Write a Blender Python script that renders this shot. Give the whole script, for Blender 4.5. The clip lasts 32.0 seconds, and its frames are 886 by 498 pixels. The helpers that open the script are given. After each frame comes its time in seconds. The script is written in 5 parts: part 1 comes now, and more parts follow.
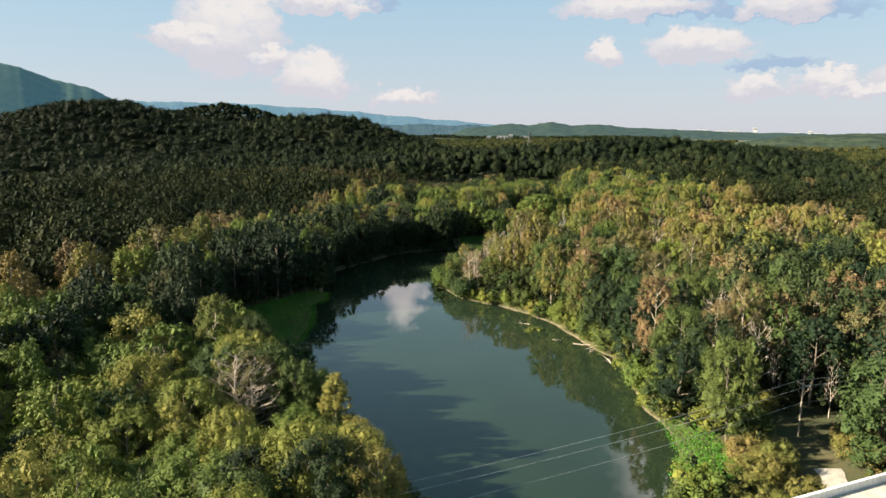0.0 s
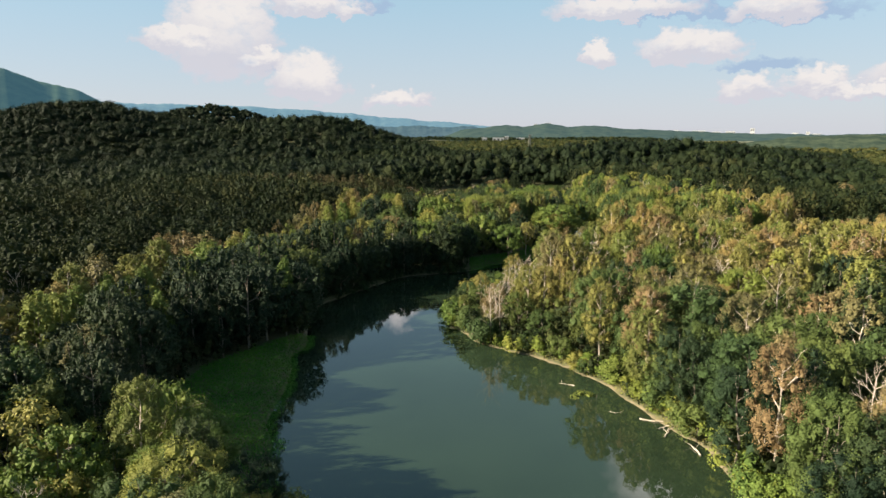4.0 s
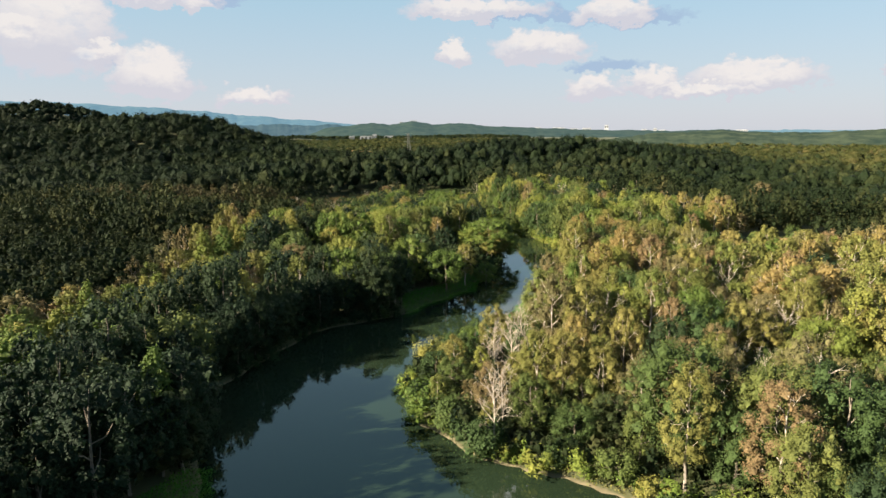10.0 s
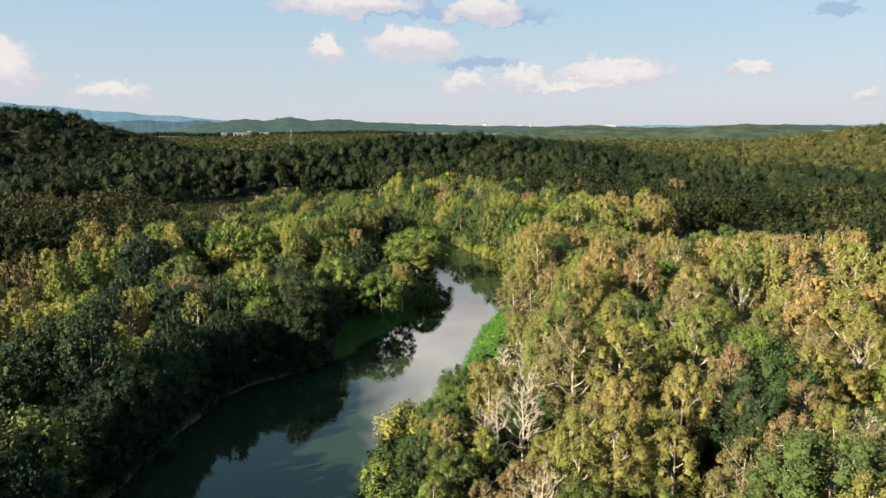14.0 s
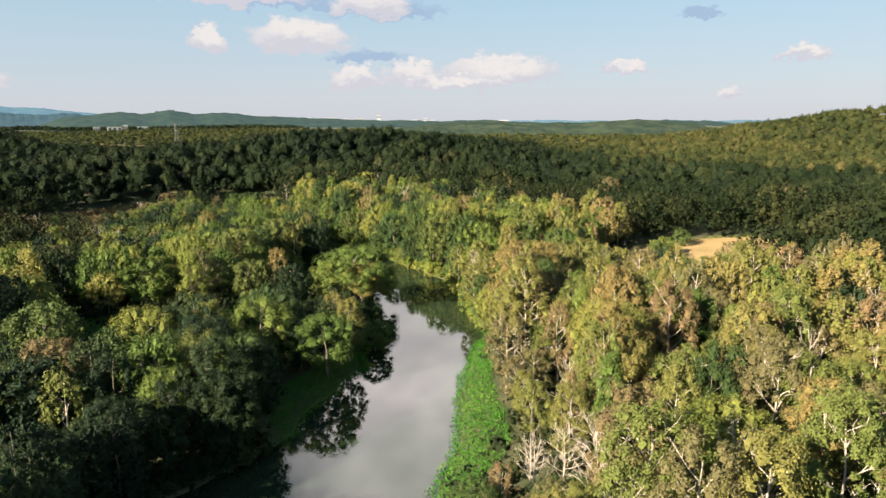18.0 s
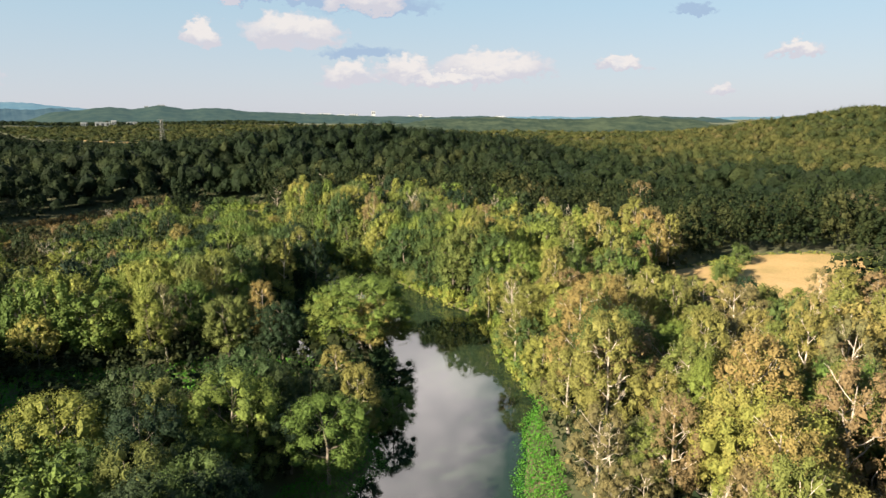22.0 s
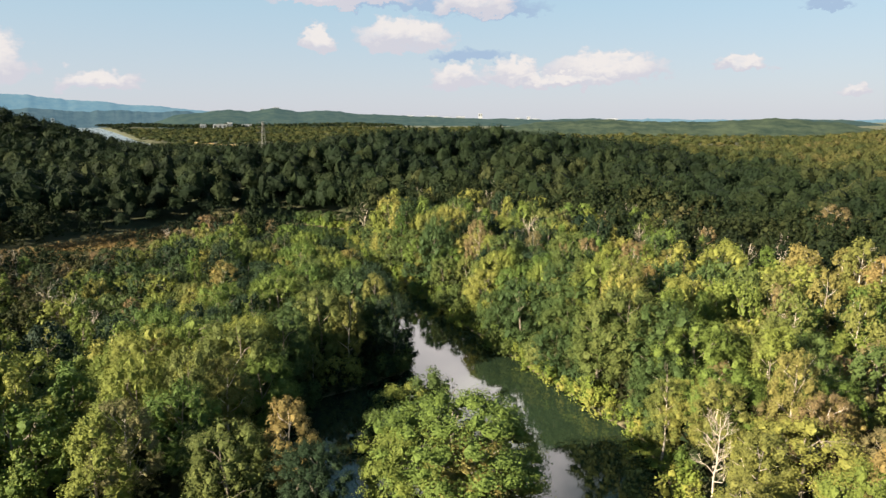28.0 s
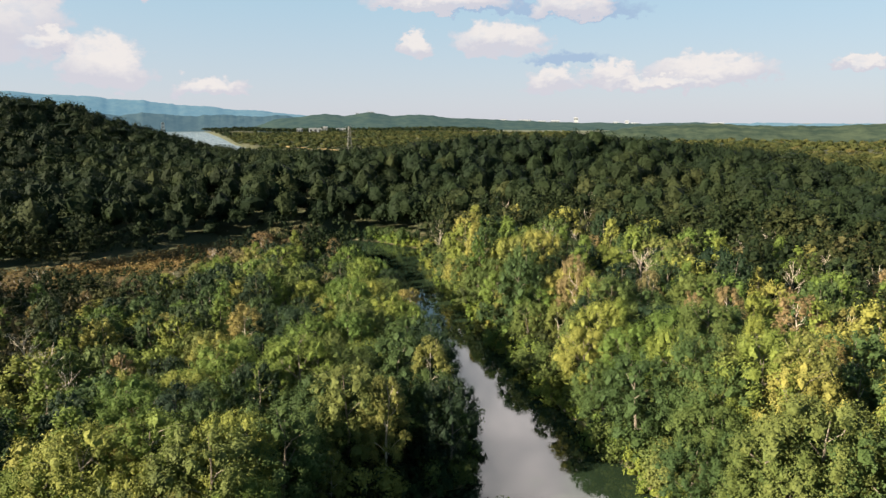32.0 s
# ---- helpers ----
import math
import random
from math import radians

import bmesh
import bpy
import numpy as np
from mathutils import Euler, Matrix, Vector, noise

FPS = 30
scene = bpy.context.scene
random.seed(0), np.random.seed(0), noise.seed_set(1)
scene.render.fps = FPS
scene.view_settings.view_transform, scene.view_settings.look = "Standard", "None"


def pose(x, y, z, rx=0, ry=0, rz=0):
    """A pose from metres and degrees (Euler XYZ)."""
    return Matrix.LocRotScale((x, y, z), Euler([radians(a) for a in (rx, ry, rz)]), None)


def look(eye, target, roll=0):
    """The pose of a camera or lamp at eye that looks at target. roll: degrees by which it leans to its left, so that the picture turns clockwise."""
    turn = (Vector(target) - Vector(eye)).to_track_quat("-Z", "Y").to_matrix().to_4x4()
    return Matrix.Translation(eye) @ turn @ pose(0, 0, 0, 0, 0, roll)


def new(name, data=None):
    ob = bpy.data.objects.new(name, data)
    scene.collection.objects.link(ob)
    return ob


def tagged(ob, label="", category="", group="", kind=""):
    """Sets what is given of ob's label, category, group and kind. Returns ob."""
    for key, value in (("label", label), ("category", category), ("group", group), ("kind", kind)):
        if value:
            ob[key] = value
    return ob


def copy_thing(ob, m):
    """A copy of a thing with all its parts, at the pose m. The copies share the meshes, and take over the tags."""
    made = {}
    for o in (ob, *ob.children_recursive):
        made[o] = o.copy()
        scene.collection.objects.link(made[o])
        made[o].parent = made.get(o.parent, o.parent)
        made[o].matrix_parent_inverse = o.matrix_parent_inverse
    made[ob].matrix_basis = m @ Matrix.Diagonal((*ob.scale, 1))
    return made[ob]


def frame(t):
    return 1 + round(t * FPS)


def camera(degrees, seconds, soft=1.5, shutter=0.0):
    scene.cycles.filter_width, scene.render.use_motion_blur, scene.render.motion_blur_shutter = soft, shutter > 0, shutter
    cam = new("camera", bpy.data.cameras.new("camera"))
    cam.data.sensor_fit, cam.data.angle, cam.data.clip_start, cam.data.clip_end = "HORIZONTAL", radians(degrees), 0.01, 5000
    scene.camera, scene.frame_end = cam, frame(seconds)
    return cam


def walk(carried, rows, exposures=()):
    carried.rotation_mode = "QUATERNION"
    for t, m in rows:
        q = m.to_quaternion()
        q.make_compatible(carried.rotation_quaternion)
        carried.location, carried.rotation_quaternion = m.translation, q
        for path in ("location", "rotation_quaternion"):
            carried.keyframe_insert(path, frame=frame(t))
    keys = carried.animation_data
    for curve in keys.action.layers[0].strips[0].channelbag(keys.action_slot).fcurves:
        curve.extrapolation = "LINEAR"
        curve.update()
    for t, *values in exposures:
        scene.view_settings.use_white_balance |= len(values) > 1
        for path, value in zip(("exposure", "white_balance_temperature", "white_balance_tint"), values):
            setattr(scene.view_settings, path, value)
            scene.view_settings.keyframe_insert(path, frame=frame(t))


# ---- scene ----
cam = camera(67.3, 32.0)
METRES, EYE, TILT, LEAN, TURN = 370.0, 57.0, -10.3, 0.0, 0.0
ROWS = [
    (0.0, 0.0, 0.0, 0.0, -0.0, 0.0, 0.0),
    (0.5, -0.0012, 0.0154, 0.003, -0.01, 0.0, 0.02),
    (1.0, -0.0025, 0.0308, 0.0059, -0.03, 0.03, 0.04),
    (1.5, -0.0039, 0.0462, 0.0087, -0.05, 0.05, 0.05),
    (2.0, -0.0054, 0.0617, 0.0116, -0.08, 0.08, 0.06),
    (2.5, -0.0072, 0.0771, 0.0144, -0.12, 0.11, 0.1),
    (3.0, -0.0093, 0.0925, 0.0173, -0.17, 0.13, 0.14),
    (3.5, -0.0118, 0.1078, 0.0202, -0.3, 0.14, 0.2),
    (5.5, -0.0254, 0.1679, 0.0319, -1.72, 0.11, 0.54),
    (6.0, -0.0293, 0.1829, 0.0346, -2.44, 0.12, 0.71),
    (6.5, -0.0335, 0.1977, 0.0375, -3.51, 0.11, 0.93),
    (7.0, -0.0378, 0.2125, 0.0404, -4.62, 0.09, 1.15),
    (7.5, -0.042, 0.2274, 0.0434, -5.73, 0.05, 1.38),
    (8.0, -0.0463, 0.2424, 0.0463, -6.84, -0.01, 1.62),
    (8.5, -0.0504, 0.2573, 0.0491, -8.05, -0.07, 1.88),
    (9.0, -0.0543, 0.2723, 0.052, -9.33, -0.15, 2.15),
    (9.5, -0.0582, 0.2871, 0.055, -10.66, -0.24, 2.41),
    (10.0, -0.0619, 0.302, 0.0578, -11.97, -0.33, 2.65),
    (10.5, -0.0651, 0.3172, 0.0604, -13.27, -0.41, 2.9),
    (11.0, -0.0681, 0.3322, 0.0632, -14.6, -0.52, 3.16),
    (11.5, -0.0707, 0.3471, 0.0658, -15.89, -0.64, 3.41),
    (12.0, -0.0726, 0.3623, 0.0684, -17.18, -0.75, 3.67),
    (12.5, -0.0743, 0.3773, 0.0711, -18.47, -0.88, 3.9),
    (13.0, -0.0757, 0.3924, 0.0737, -19.77, -1.02, 4.11),
    (13.5, -0.0763, 0.4076, 0.0762, -21.01, -1.16, 4.32),
    (14.0, -0.0769, 0.4228, 0.0789, -22.28, -1.3, 4.51),
    (14.5, -0.0773, 0.4378, 0.0817, -23.56, -1.45, 4.72),
    (16.5, -0.0743, 0.5006, 0.0929, -28.38, -2.12, 5.37),
    (17.0, -0.0727, 0.5159, 0.0958, -29.45, -2.29, 5.49),
    (17.5, -0.0705, 0.5311, 0.0986, -30.48, -2.44, 5.62),
    (18.0, -0.0674, 0.5463, 0.1014, -31.42, -2.58, 5.71),
    (18.5, -0.0636, 0.5613, 0.104, -32.17, -2.7, 5.8),
    (19.0, -0.0594, 0.576, 0.1067, -32.62, -2.79, 5.83),
    (19.5, -0.0545, 0.5906, 0.1093, -32.77, -2.85, 5.82),
    (20.0, -0.049, 0.6049, 0.1117, -32.78, -2.89, 5.8),
    (20.5, -0.043, 0.6189, 0.1142, -32.77, -2.94, 5.79),
    (21.0, -0.0368, 0.6328, 0.1167, -32.69, -2.98, 5.76),
    (21.5, -0.0302, 0.6467, 0.119, -32.38, -2.98, 5.7),
    (22.0, -0.0234, 0.6604, 0.1213, -31.96, -2.96, 5.66),
    (22.5, -0.0164, 0.6743, 0.1234, -31.52, -2.91, 5.59),
    (23.0, -0.0096, 0.6879, 0.1258, -31.07, -2.9, 5.53),
    (23.5, -0.0025, 0.7014, 0.128, -30.57, -2.85, 5.46),
    (24.0, 0.0044, 0.7152, 0.1303, -29.99, -2.78, 5.35),
    (24.5, 0.0115, 0.729, 0.1326, -29.33, -2.71, 5.27),
    (25.0, 0.0184, 0.7427, 0.1351, -28.67, -2.65, 5.16),
    (25.5, 0.0253, 0.7565, 0.1376, -27.89, -2.57, 5.05),
    (27.5, 0.0522, 0.812, 0.148, -24.02, -2.12, 4.44),
    (28.0, 0.0585, 0.8261, 0.1505, -23.04, -1.99, 4.26),
    (28.5, 0.0649, 0.8403, 0.1531, -21.96, -1.86, 4.1),
    (29.0, 0.071, 0.8544, 0.1557, -20.92, -1.75, 3.95),
    (29.5, 0.077, 0.8686, 0.1582, -19.92, -1.64, 3.79),
    (30.0, 0.0827, 0.8829, 0.1607, -18.94, -1.52, 3.61),
    (30.5, 0.0888, 0.8969, 0.1632, -17.98, -1.43, 3.46),
    (31.0, 0.0955, 0.9107, 0.1655, -17.08, -1.32, 3.31),
    (31.5, 0.1028, 0.9241, 0.1679, -16.14, -1.26, 3.16),
    (32.0, 0.1103, 0.9371, 0.1701, -15.21, -1.16, 2.99),
]
walk(cam, [(t, pose(0, 0, EYE, TILT, LEAN, TURN) @ pose(METRES * x, METRES * y, METRES * z, 90 + pitch, roll, yaw)) for t, x, y, z, yaw, pitch, roll in ROWS])


# ---- world, sun, exposure ----
SUN_AZ, SUN_EL = -96.0, 24.0
scene.view_settings.exposure = 2.1

world = bpy.data.worlds.new("sky")
scene.world = world
world.use_nodes = True
wn, wl = world.node_tree.nodes, world.node_tree.links
wn.clear()


def wnode(kind, **kw):
    n = wn.new(kind)
    for k, v in kw.items():
        if k == "op":
            n.operation = v
        elif k == "clamp":
            n.use_clamp = v
    return n


def wmath(op, a, b=None, clamp=False):
    n = wnode("ShaderNodeMath", op=op, clamp=clamp)
    for i, v in enumerate((a, b)):
        if v is None:
            continue
        if isinstance(v, (int, float)):
            n.inputs[i].default_value = v
        else:
            wl.new(v, n.inputs[i])
    return n.outputs[0]


sky = wn.new("ShaderNodeTexSky")
sky.sky_type = "NISHITA"
sky.sun_disc = False
sky.sun_elevation = radians(SUN_EL)
sky.sun_rotation = radians(SUN_AZ % 360)
sky.altitude = 200
sky.air_density, sky.dust_density, sky.ozone_density = 1.0, 0.7, 2.2

# direction of the sky as azimuth and elevation in degrees, ruffled by noise for ragged cloud edges
tc = wn.new("ShaderNodeTexCoord")
sep = wn.new("ShaderNodeSeparateXYZ")
wl.new(tc.outputs["Generated"], sep.inputs[0])
az0 = wmath("MULTIPLY", wmath("ARCTAN2", sep.outputs[0], sep.outputs[1]), 57.2958)
el0 = wmath("MULTIPLY", wmath("ARCSINE", sep.outputs[2]), 57.2958)
cmb = wn.new("ShaderNodeCombineXYZ")
wl.new(az0, cmb.inputs[0])
wl.new(wmath("MULTIPLY", el0, 1.5), cmb.inputs[1])


def wnoise(scale, detail, rough=0.6, shift=0.0):
    n = wn.new("ShaderNodeTexNoise")
    n.inputs["Scale"].default_value, n.inputs["Detail"].default_value, n.inputs["Roughness"].default_value = scale, detail, rough
    wl.new(cmb.outputs[0], n.inputs["Vector"])
    s = wn.new("ShaderNodeSeparateColor")
    wl.new(n.outputs["Color"], s.inputs[0])
    return n.outputs["Fac"], s.outputs


fine, fine3 = wnoise(0.55, 6.0, 0.62)
big, big3 = wnoise(0.16, 3.0, 0.55)
az = wmath("ADD", az0, wmath("MULTIPLY", wmath("SUBTRACT", fine3[0], 0.5), 5.0))
el = wmath("ADD", el0, wmath("MULTIPLY", wmath("SUBTRACT", fine3[1], 0.5), 3.2))

# clouds: azimuth, elevation of the base, half width, height (degrees)
WHITE = [
    (-17.0, 6.0, 4.6, 7.5), (-20.0, 6.4, 4.0, 1.8), (-10.6, 3.2, 3.7, 3.4), (-14.0, 5.3, 2.2, 1.2), (-9.5, 9.4, 4.6, 1.6), (-3.3, 2.2, 3.2, 1.4),
    (13.2, 5.5, 1.7, 1.7), (20.2, 5.7, 4.4, 2.3), (15.0, 9.0, 6.5, 1.6), (26.0, 8.3, 3.6, 2.2), (24.8, 2.5, 2.8, 1.7),
    (29.2, 2.9, 2.6, 1.6), (36.6, 3.1, 5.6, 2.0), (33.0, 2.5, 5.0, 0.9), (46.7, 3.4, 2.4, 0.9), (59.5, 4.1, 2.0, 1.0), (54.8, 1.4, 1.2, 0.8),
]
HIGH = [(-3.5, 13.4, 2.2, 4.0), (27.0, 19.5, 12.5, 26.0), (20.5, 17.0, 5.0, 6.0), (70.0, 22.0, 22.0, 14.0), (-60.0, 16.0, 24.0, 7.0)]
GREY = [(25.6, 4.5, 4.0, 1.0), (27.5, 7.9, 5.5, 1.2), (20.0, 8.6, 6.0, 1.0), (52.2, 7.4, 2.0, 0.7), (-14.5, 5.0, 3.0, 0.8), (-5.5, 9.6, 2.0, 0.8)]


def cloud_field(table, soft):
    total, shade = None, None
    for a, e, w, h in table:
        dx = wmath("DIVIDE", wmath("SUBTRACT", az, a), w)
        dy = wmath("DIVIDE", wmath("SUBTRACT", el, e), h)
        low = wmath("MULTIPLY", wmath("MINIMUM", dy, 0.0), 3.2)
        up = wmath("MAXIMUM", dy, 0.0)
        yy = wmath("ADD", low, up)
        d = wmath("ADD", wmath("MULTIPLY", dx, dx), wmath("MULTIPLY", yy, yy))
        m = wmath("SUBTRACT", 1.0, d)
        total = m if total is None else wmath("MAXIMUM", total, m)
        k = wmath("MULTIPLY", wmath("MAXIMUM", m, 0.0), up)
        shade = k if shade is None else wmath("MAXIMUM", shade, k)
    return wmath("DIVIDE", total, soft, True), shade


mask_white, lift = cloud_field(WHITE, 0.42)
mask_high, _ = cloud_field(HIGH, 0.8)
mask_grey, _ = cloud_field(GREY, 0.6)


def wmix(fac, a, b):
    n = wn.new("ShaderNodeMix")
    n.data_type = "RGBA"
    if isinstance(fac, (int, float)):
        n.inputs["Factor"].default_value = fac
    else:
        wl.new(fac, n.inputs["Factor"])
    for sock, v in (("A", a), ("B", b)):
        target = [i for i in n.inputs if i.name == sock and i.type == "RGBA"][0]
        if isinstance(v, tuple):
            target.default_value = v
        else:
            wl.new(v, target)
    return [o for o in n.outputs if o.type == "RGBA"][0]


SKY_GAIN = 0.0333
# pale hazy lower sky, going over into the clear sky above
grade = wmath("DIVIDE", wmath("ABSOLUTE", el0), 12.0, True)
hazy = wmix(grade, (4.55, 4.7, 5.2, 1), (3.0, 4.65, 5.6, 1))
deep = wmath("DIVIDE", wmath("SUBTRACT", el0, 13.0), 24.0, True)
hazy = wmix(deep, hazy, (1.35, 3.1, 3.45, 1))
haze_fac = wmath("MULTIPLY", wmath("SUBTRACT", 1.0, wmath("DIVIDE", wmath("ABSOLUTE", el0), 85.0, True)), 0.88)
clear = wmix(haze_fac, sky.outputs[0], hazy)
lit = wmix(wmath("MULTIPLY", lift, 3.4, True), (4.7, 4.6, 5.05, 1), (6.3, 5.9, 5.7, 1))
lit = wmix(wmath("MULTIPLY", wmath("SUBTRACT", fine, 0.52), 3.0, True), lit, (4.4, 4.7, 5.35, 1))
c2 = wmix(wmath("MULTIPLY", mask_grey, 0.85), clear, (2.7, 3.6, 4.9, 1))
c1 = wmix(wmath("MULTIPLY", mask_white, 0.92), c2, lit)
puff = wmath("MULTIPLY", wmath("SUBTRACT", big, 0.3), 2.6, True)
high_col = wmix(puff, (18.0, 17.0, 16.8, 1), (29.0, 26.4, 25.4, 1))
rise = wmath("DIVIDE", wmath("SUBTRACT", el0, 11.0), 13.0, True)
high_col = wmix(rise, (5.9, 5.8, 5.9, 1), high_col)
c3 = wmix(wmath("MULTIPLY", mask_high, 0.95), c1, high_col)
bg = wn.new("ShaderNodeBackground")
bg.inputs["Strength"].default_value = SKY_GAIN
wl.new(c3, bg.inputs["Color"])
wout = wn.new("ShaderNodeOutputWorld")
wl.new(bg.outputs[0], wout.inputs[0])

sun_data = bpy.data.lights.new("sun", "SUN")
sun_data.energy, sun_data.angle, sun_data.color = 5.0, radians(0.6), (1.0, 0.87, 0.65)
sun = new("sun", sun_data)
s_dir = Vector((math.sin(radians(SUN_AZ)) * math.cos(radians(SUN_EL)), math.cos(radians(SUN_AZ)) * math.cos(radians(SUN_EL)), math.sin(radians(SUN_EL))))
sun.matrix_world = look(s_dir * 300, (0, 0, 0))
tagged(sun, "low warm late afternoon sun", "sun", kind="structure")

# ---- materials ----


def material(name):
    m = bpy.data.materials.new(name)
    m.use_nodes = True
    m.node_tree.nodes.clear()
    return m, m.node_tree.nodes, m.node_tree.links


def mixrgb(nodes, links, fac, a, b, blend="MIX"):
    n = nodes.new("ShaderNodeMix")
    n.data_type, n.blend_type = "RGBA", blend
    if isinstance(fac, (int, float)):
        n.inputs["Factor"].default_value = fac
    else:
        links.new(fac, n.inputs["Factor"])
    for sock, v in (("A", a), ("B", b)):
        target = [i for i in n.inputs if i.name == sock and i.type == "RGBA"][0]
        if isinstance(v, tuple):
            target.default_value = (*v, 1) if len(v) == 3 else v
        else:
            links.new(v, target)
    return [o for o in n.outputs if o.type == "RGBA"][0]


def mathn(nodes, links, op, a, b=0.0, clamp=False):
    n = nodes.new("ShaderNodeMath")
    n.operation, n.use_clamp = op, clamp
    for i, v in enumerate((a, b)):
        if isinstance(v, (int, float)):
            n.inputs[i].default_value = v
        else:
            links.new(v, n.inputs[i])
    return n.outputs[0]


def noise_tex(nodes, links, scale, detail=3.0, coord="Position", rough=0.55):
    g = nodes.new("ShaderNodeNewGeometry") if coord == "Position" else nodes.new("ShaderNodeTexCoord")
    n = nodes.new("ShaderNodeTexNoise")
    n.inputs["Scale"].default_value, n.inputs["Detail"].default_value, n.inputs["Roughness"].default_value = scale, detail, rough
    links.new(g.outputs[coord], n.inputs["Vector"])
    return n.outputs["Fac"]


def ramp(nodes, links, fac, stops):
    r = nodes.new("ShaderNodeValToRGB")
    links.new(fac, r.inputs[0])
    els = r.color_ramp.elements
    while len(els) < len(stops):
        els.new(0.5)
    for e, (p, c) in zip(els, stops):
        e.position, e.color = p, (*c, 1)
    return r.outputs[0]


def leaf_material(name, stops, joined=False, through_light=0.12):
    """Leaves: the tree's own hue, leaf by leaf variation, and broad patches over the forest."""
    m, n, l = material(name)
    if joined:
        at = n.new("ShaderNodeAttribute")
        at.attribute_name = "hue"
        pick = at.outputs["Fac"]
    else:
        pick = n.new("ShaderNodeObjectInfo").outputs["Random"]
    geo = n.new("ShaderNodeNewGeometry")
    base = ramp(n, l, pick, stops)
    patch = noise_tex(n, l, 0.016, 2.0)
    base = mixrgb(n, l, mathn(n, l, "MULTIPLY", mathn(n, l, "SUBTRACT", patch, 0.52), 0.18, True), base, (0.17, 0.14, 0.05))
    island = geo.outputs["Random Per Island"]
    dark = mixrgb(n, l, 1.0, base, (0.84, 0.86, 0.84), "MULTIPLY")
    light = mixrgb(n, l, 1.0, base, (1.18, 1.15, 1.08), "MULTIPLY")
    col = mixrgb(n, l, island, dark, light)
    sprays = noise_tex(n, l, 3.2, 4.0, rough=0.7)
    col = mixrgb(n, l, 1.0, col, ramp(n, l, sprays, [(0.32, (0.66, 0.69, 0.66)), (0.5, (0.97, 0.97, 0.97)), (0.7, (1.2, 1.18, 1.1))]), "MULTIPLY")
    bs = n.new("ShaderNodeBsdfPrincipled")
    l.new(col, bs.inputs["Base Color"])
    relief = n.new("ShaderNodeBump")
    relief.inputs["Strength"].default_value, relief.inputs["Distance"].default_value = 0.5, 0.25
    l.new(sprays, relief.inputs["Height"])
    l.new(relief.outputs[0], bs.inputs["Normal"])
    bs.inputs["Roughness"].default_value = 0.7
    bs.inputs["Specular IOR Level"].default_value = 0.06 if joined else 0.16
    tr = n.new("ShaderNodeBsdfTranslucent")
    warm = mixrgb(n, l, 1.0, col, (1.1, 1.15, 0.6), "MULTIPLY")
    l.new(warm, tr.inputs["Color"])
    mx = n.new("ShaderNodeMixShader")
    mx.inputs[0].default_value = through_light
    l.new(bs.outputs[0], mx.inputs[1])
    l.new(tr.outputs[0], mx.inputs[2])
    out = n.new("ShaderNodeOutputMaterial")
    l.new(mx.outputs[0], out.inputs[0])
    return m


def plain_material(name, stops, scale, rough=0.85, bump=0.3, bump_scale=None, metal=0.0, spec=0.3, coord="Position"):
    m, n, l = material(name)
    col = ramp(n, l, noise_tex(n, l, scale, 5.0, coord), stops)
    fine_n = noise_tex(n, l, bump_scale or scale * 6, 4.0, coord)
    col = mixrgb(n, l, 0.35, col, mixrgb(n, l, 1.0, col, ramp(n, l, fine_n, [(0.3, (0.5, 0.5, 0.5)), (0.7, (1.4, 1.4, 1.4))]), "MULTIPLY"))
    bs = n.new("ShaderNodeBsdfPrincipled")
    l.new(col, bs.inputs["Base Color"])
    bs.inputs["Roughness"].default_value, bs.inputs["Metallic"].default_value = rough, metal
    bs.inputs["Specular IOR Level"].default_value = spec
    b = n.new("ShaderNodeBump")
    b.inputs["Strength"].default_value, b.inputs["Distance"].default_value = bump, 0.2
    l.new(fine_n, b.inputs["Height"])
    l.new(b.outputs[0], bs.inputs["Normal"])
    out = n.new("ShaderNodeOutputMaterial")
    l.new(bs.outputs[0], out.inputs[0])
    return m


# FOREST is darker than NEAR: shade of the distant canopy is in the colour
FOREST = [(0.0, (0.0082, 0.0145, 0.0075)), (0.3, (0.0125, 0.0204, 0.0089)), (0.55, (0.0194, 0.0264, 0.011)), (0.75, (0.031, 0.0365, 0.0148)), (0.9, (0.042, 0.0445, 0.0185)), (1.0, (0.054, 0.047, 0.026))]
NEAR = [(0.0, (0.0575, 0.0958, 0.0217)), (0.35, (0.0928, 0.1287, 0.028)), (0.7, (0.1405, 0.159, 0.0357)), (1.0, (0.1856, 0.1716, 0.0475))]
DEEP = [(0.0, (0.0285, 0.0521, 0.0184)), (0.5, (0.0467, 0.0729, 0.0217)), (0.85, (0.0711, 0.0937, 0.026)), (1.0, (0.0996, 0.1104, 0.0326))]
GOLD = [(0.0, (0.096, 0.1162, 0.0311)), (0.4, (0.1279, 0.1301, 0.0371)), (0.75, (0.1577, 0.1381, 0.0449)), (1.0, (0.1875, 0.1362, 0.0547))]
TAN = [(0.0, (0.102, 0.0984, 0.0451)), (0.5, (0.1327, 0.1085, 0.0518)), (1.0, (0.1592, 0.1085, 0.0586))]
# greens darkened to paint the shade of the west bank into the leaves
SHADE_TONES = [(0.0, (0.0085, 0.0199, 0.0104)), (0.5, (0.0143, 0.0292, 0.0131)), (0.85, (0.024, 0.0397, 0.0156)), (1.0, (0.04, 0.0549, 0.0209))]
mat_shaded = leaf_material("leaves_shade_in_colour", SHADE_TONES)
mat_deep = leaf_material("deep_green_leaves", DEEP)
mat_gold = leaf_material("yellow_green_leaves", GOLD)
mat_tan = leaf_material("tan_turning_leaves", TAN)
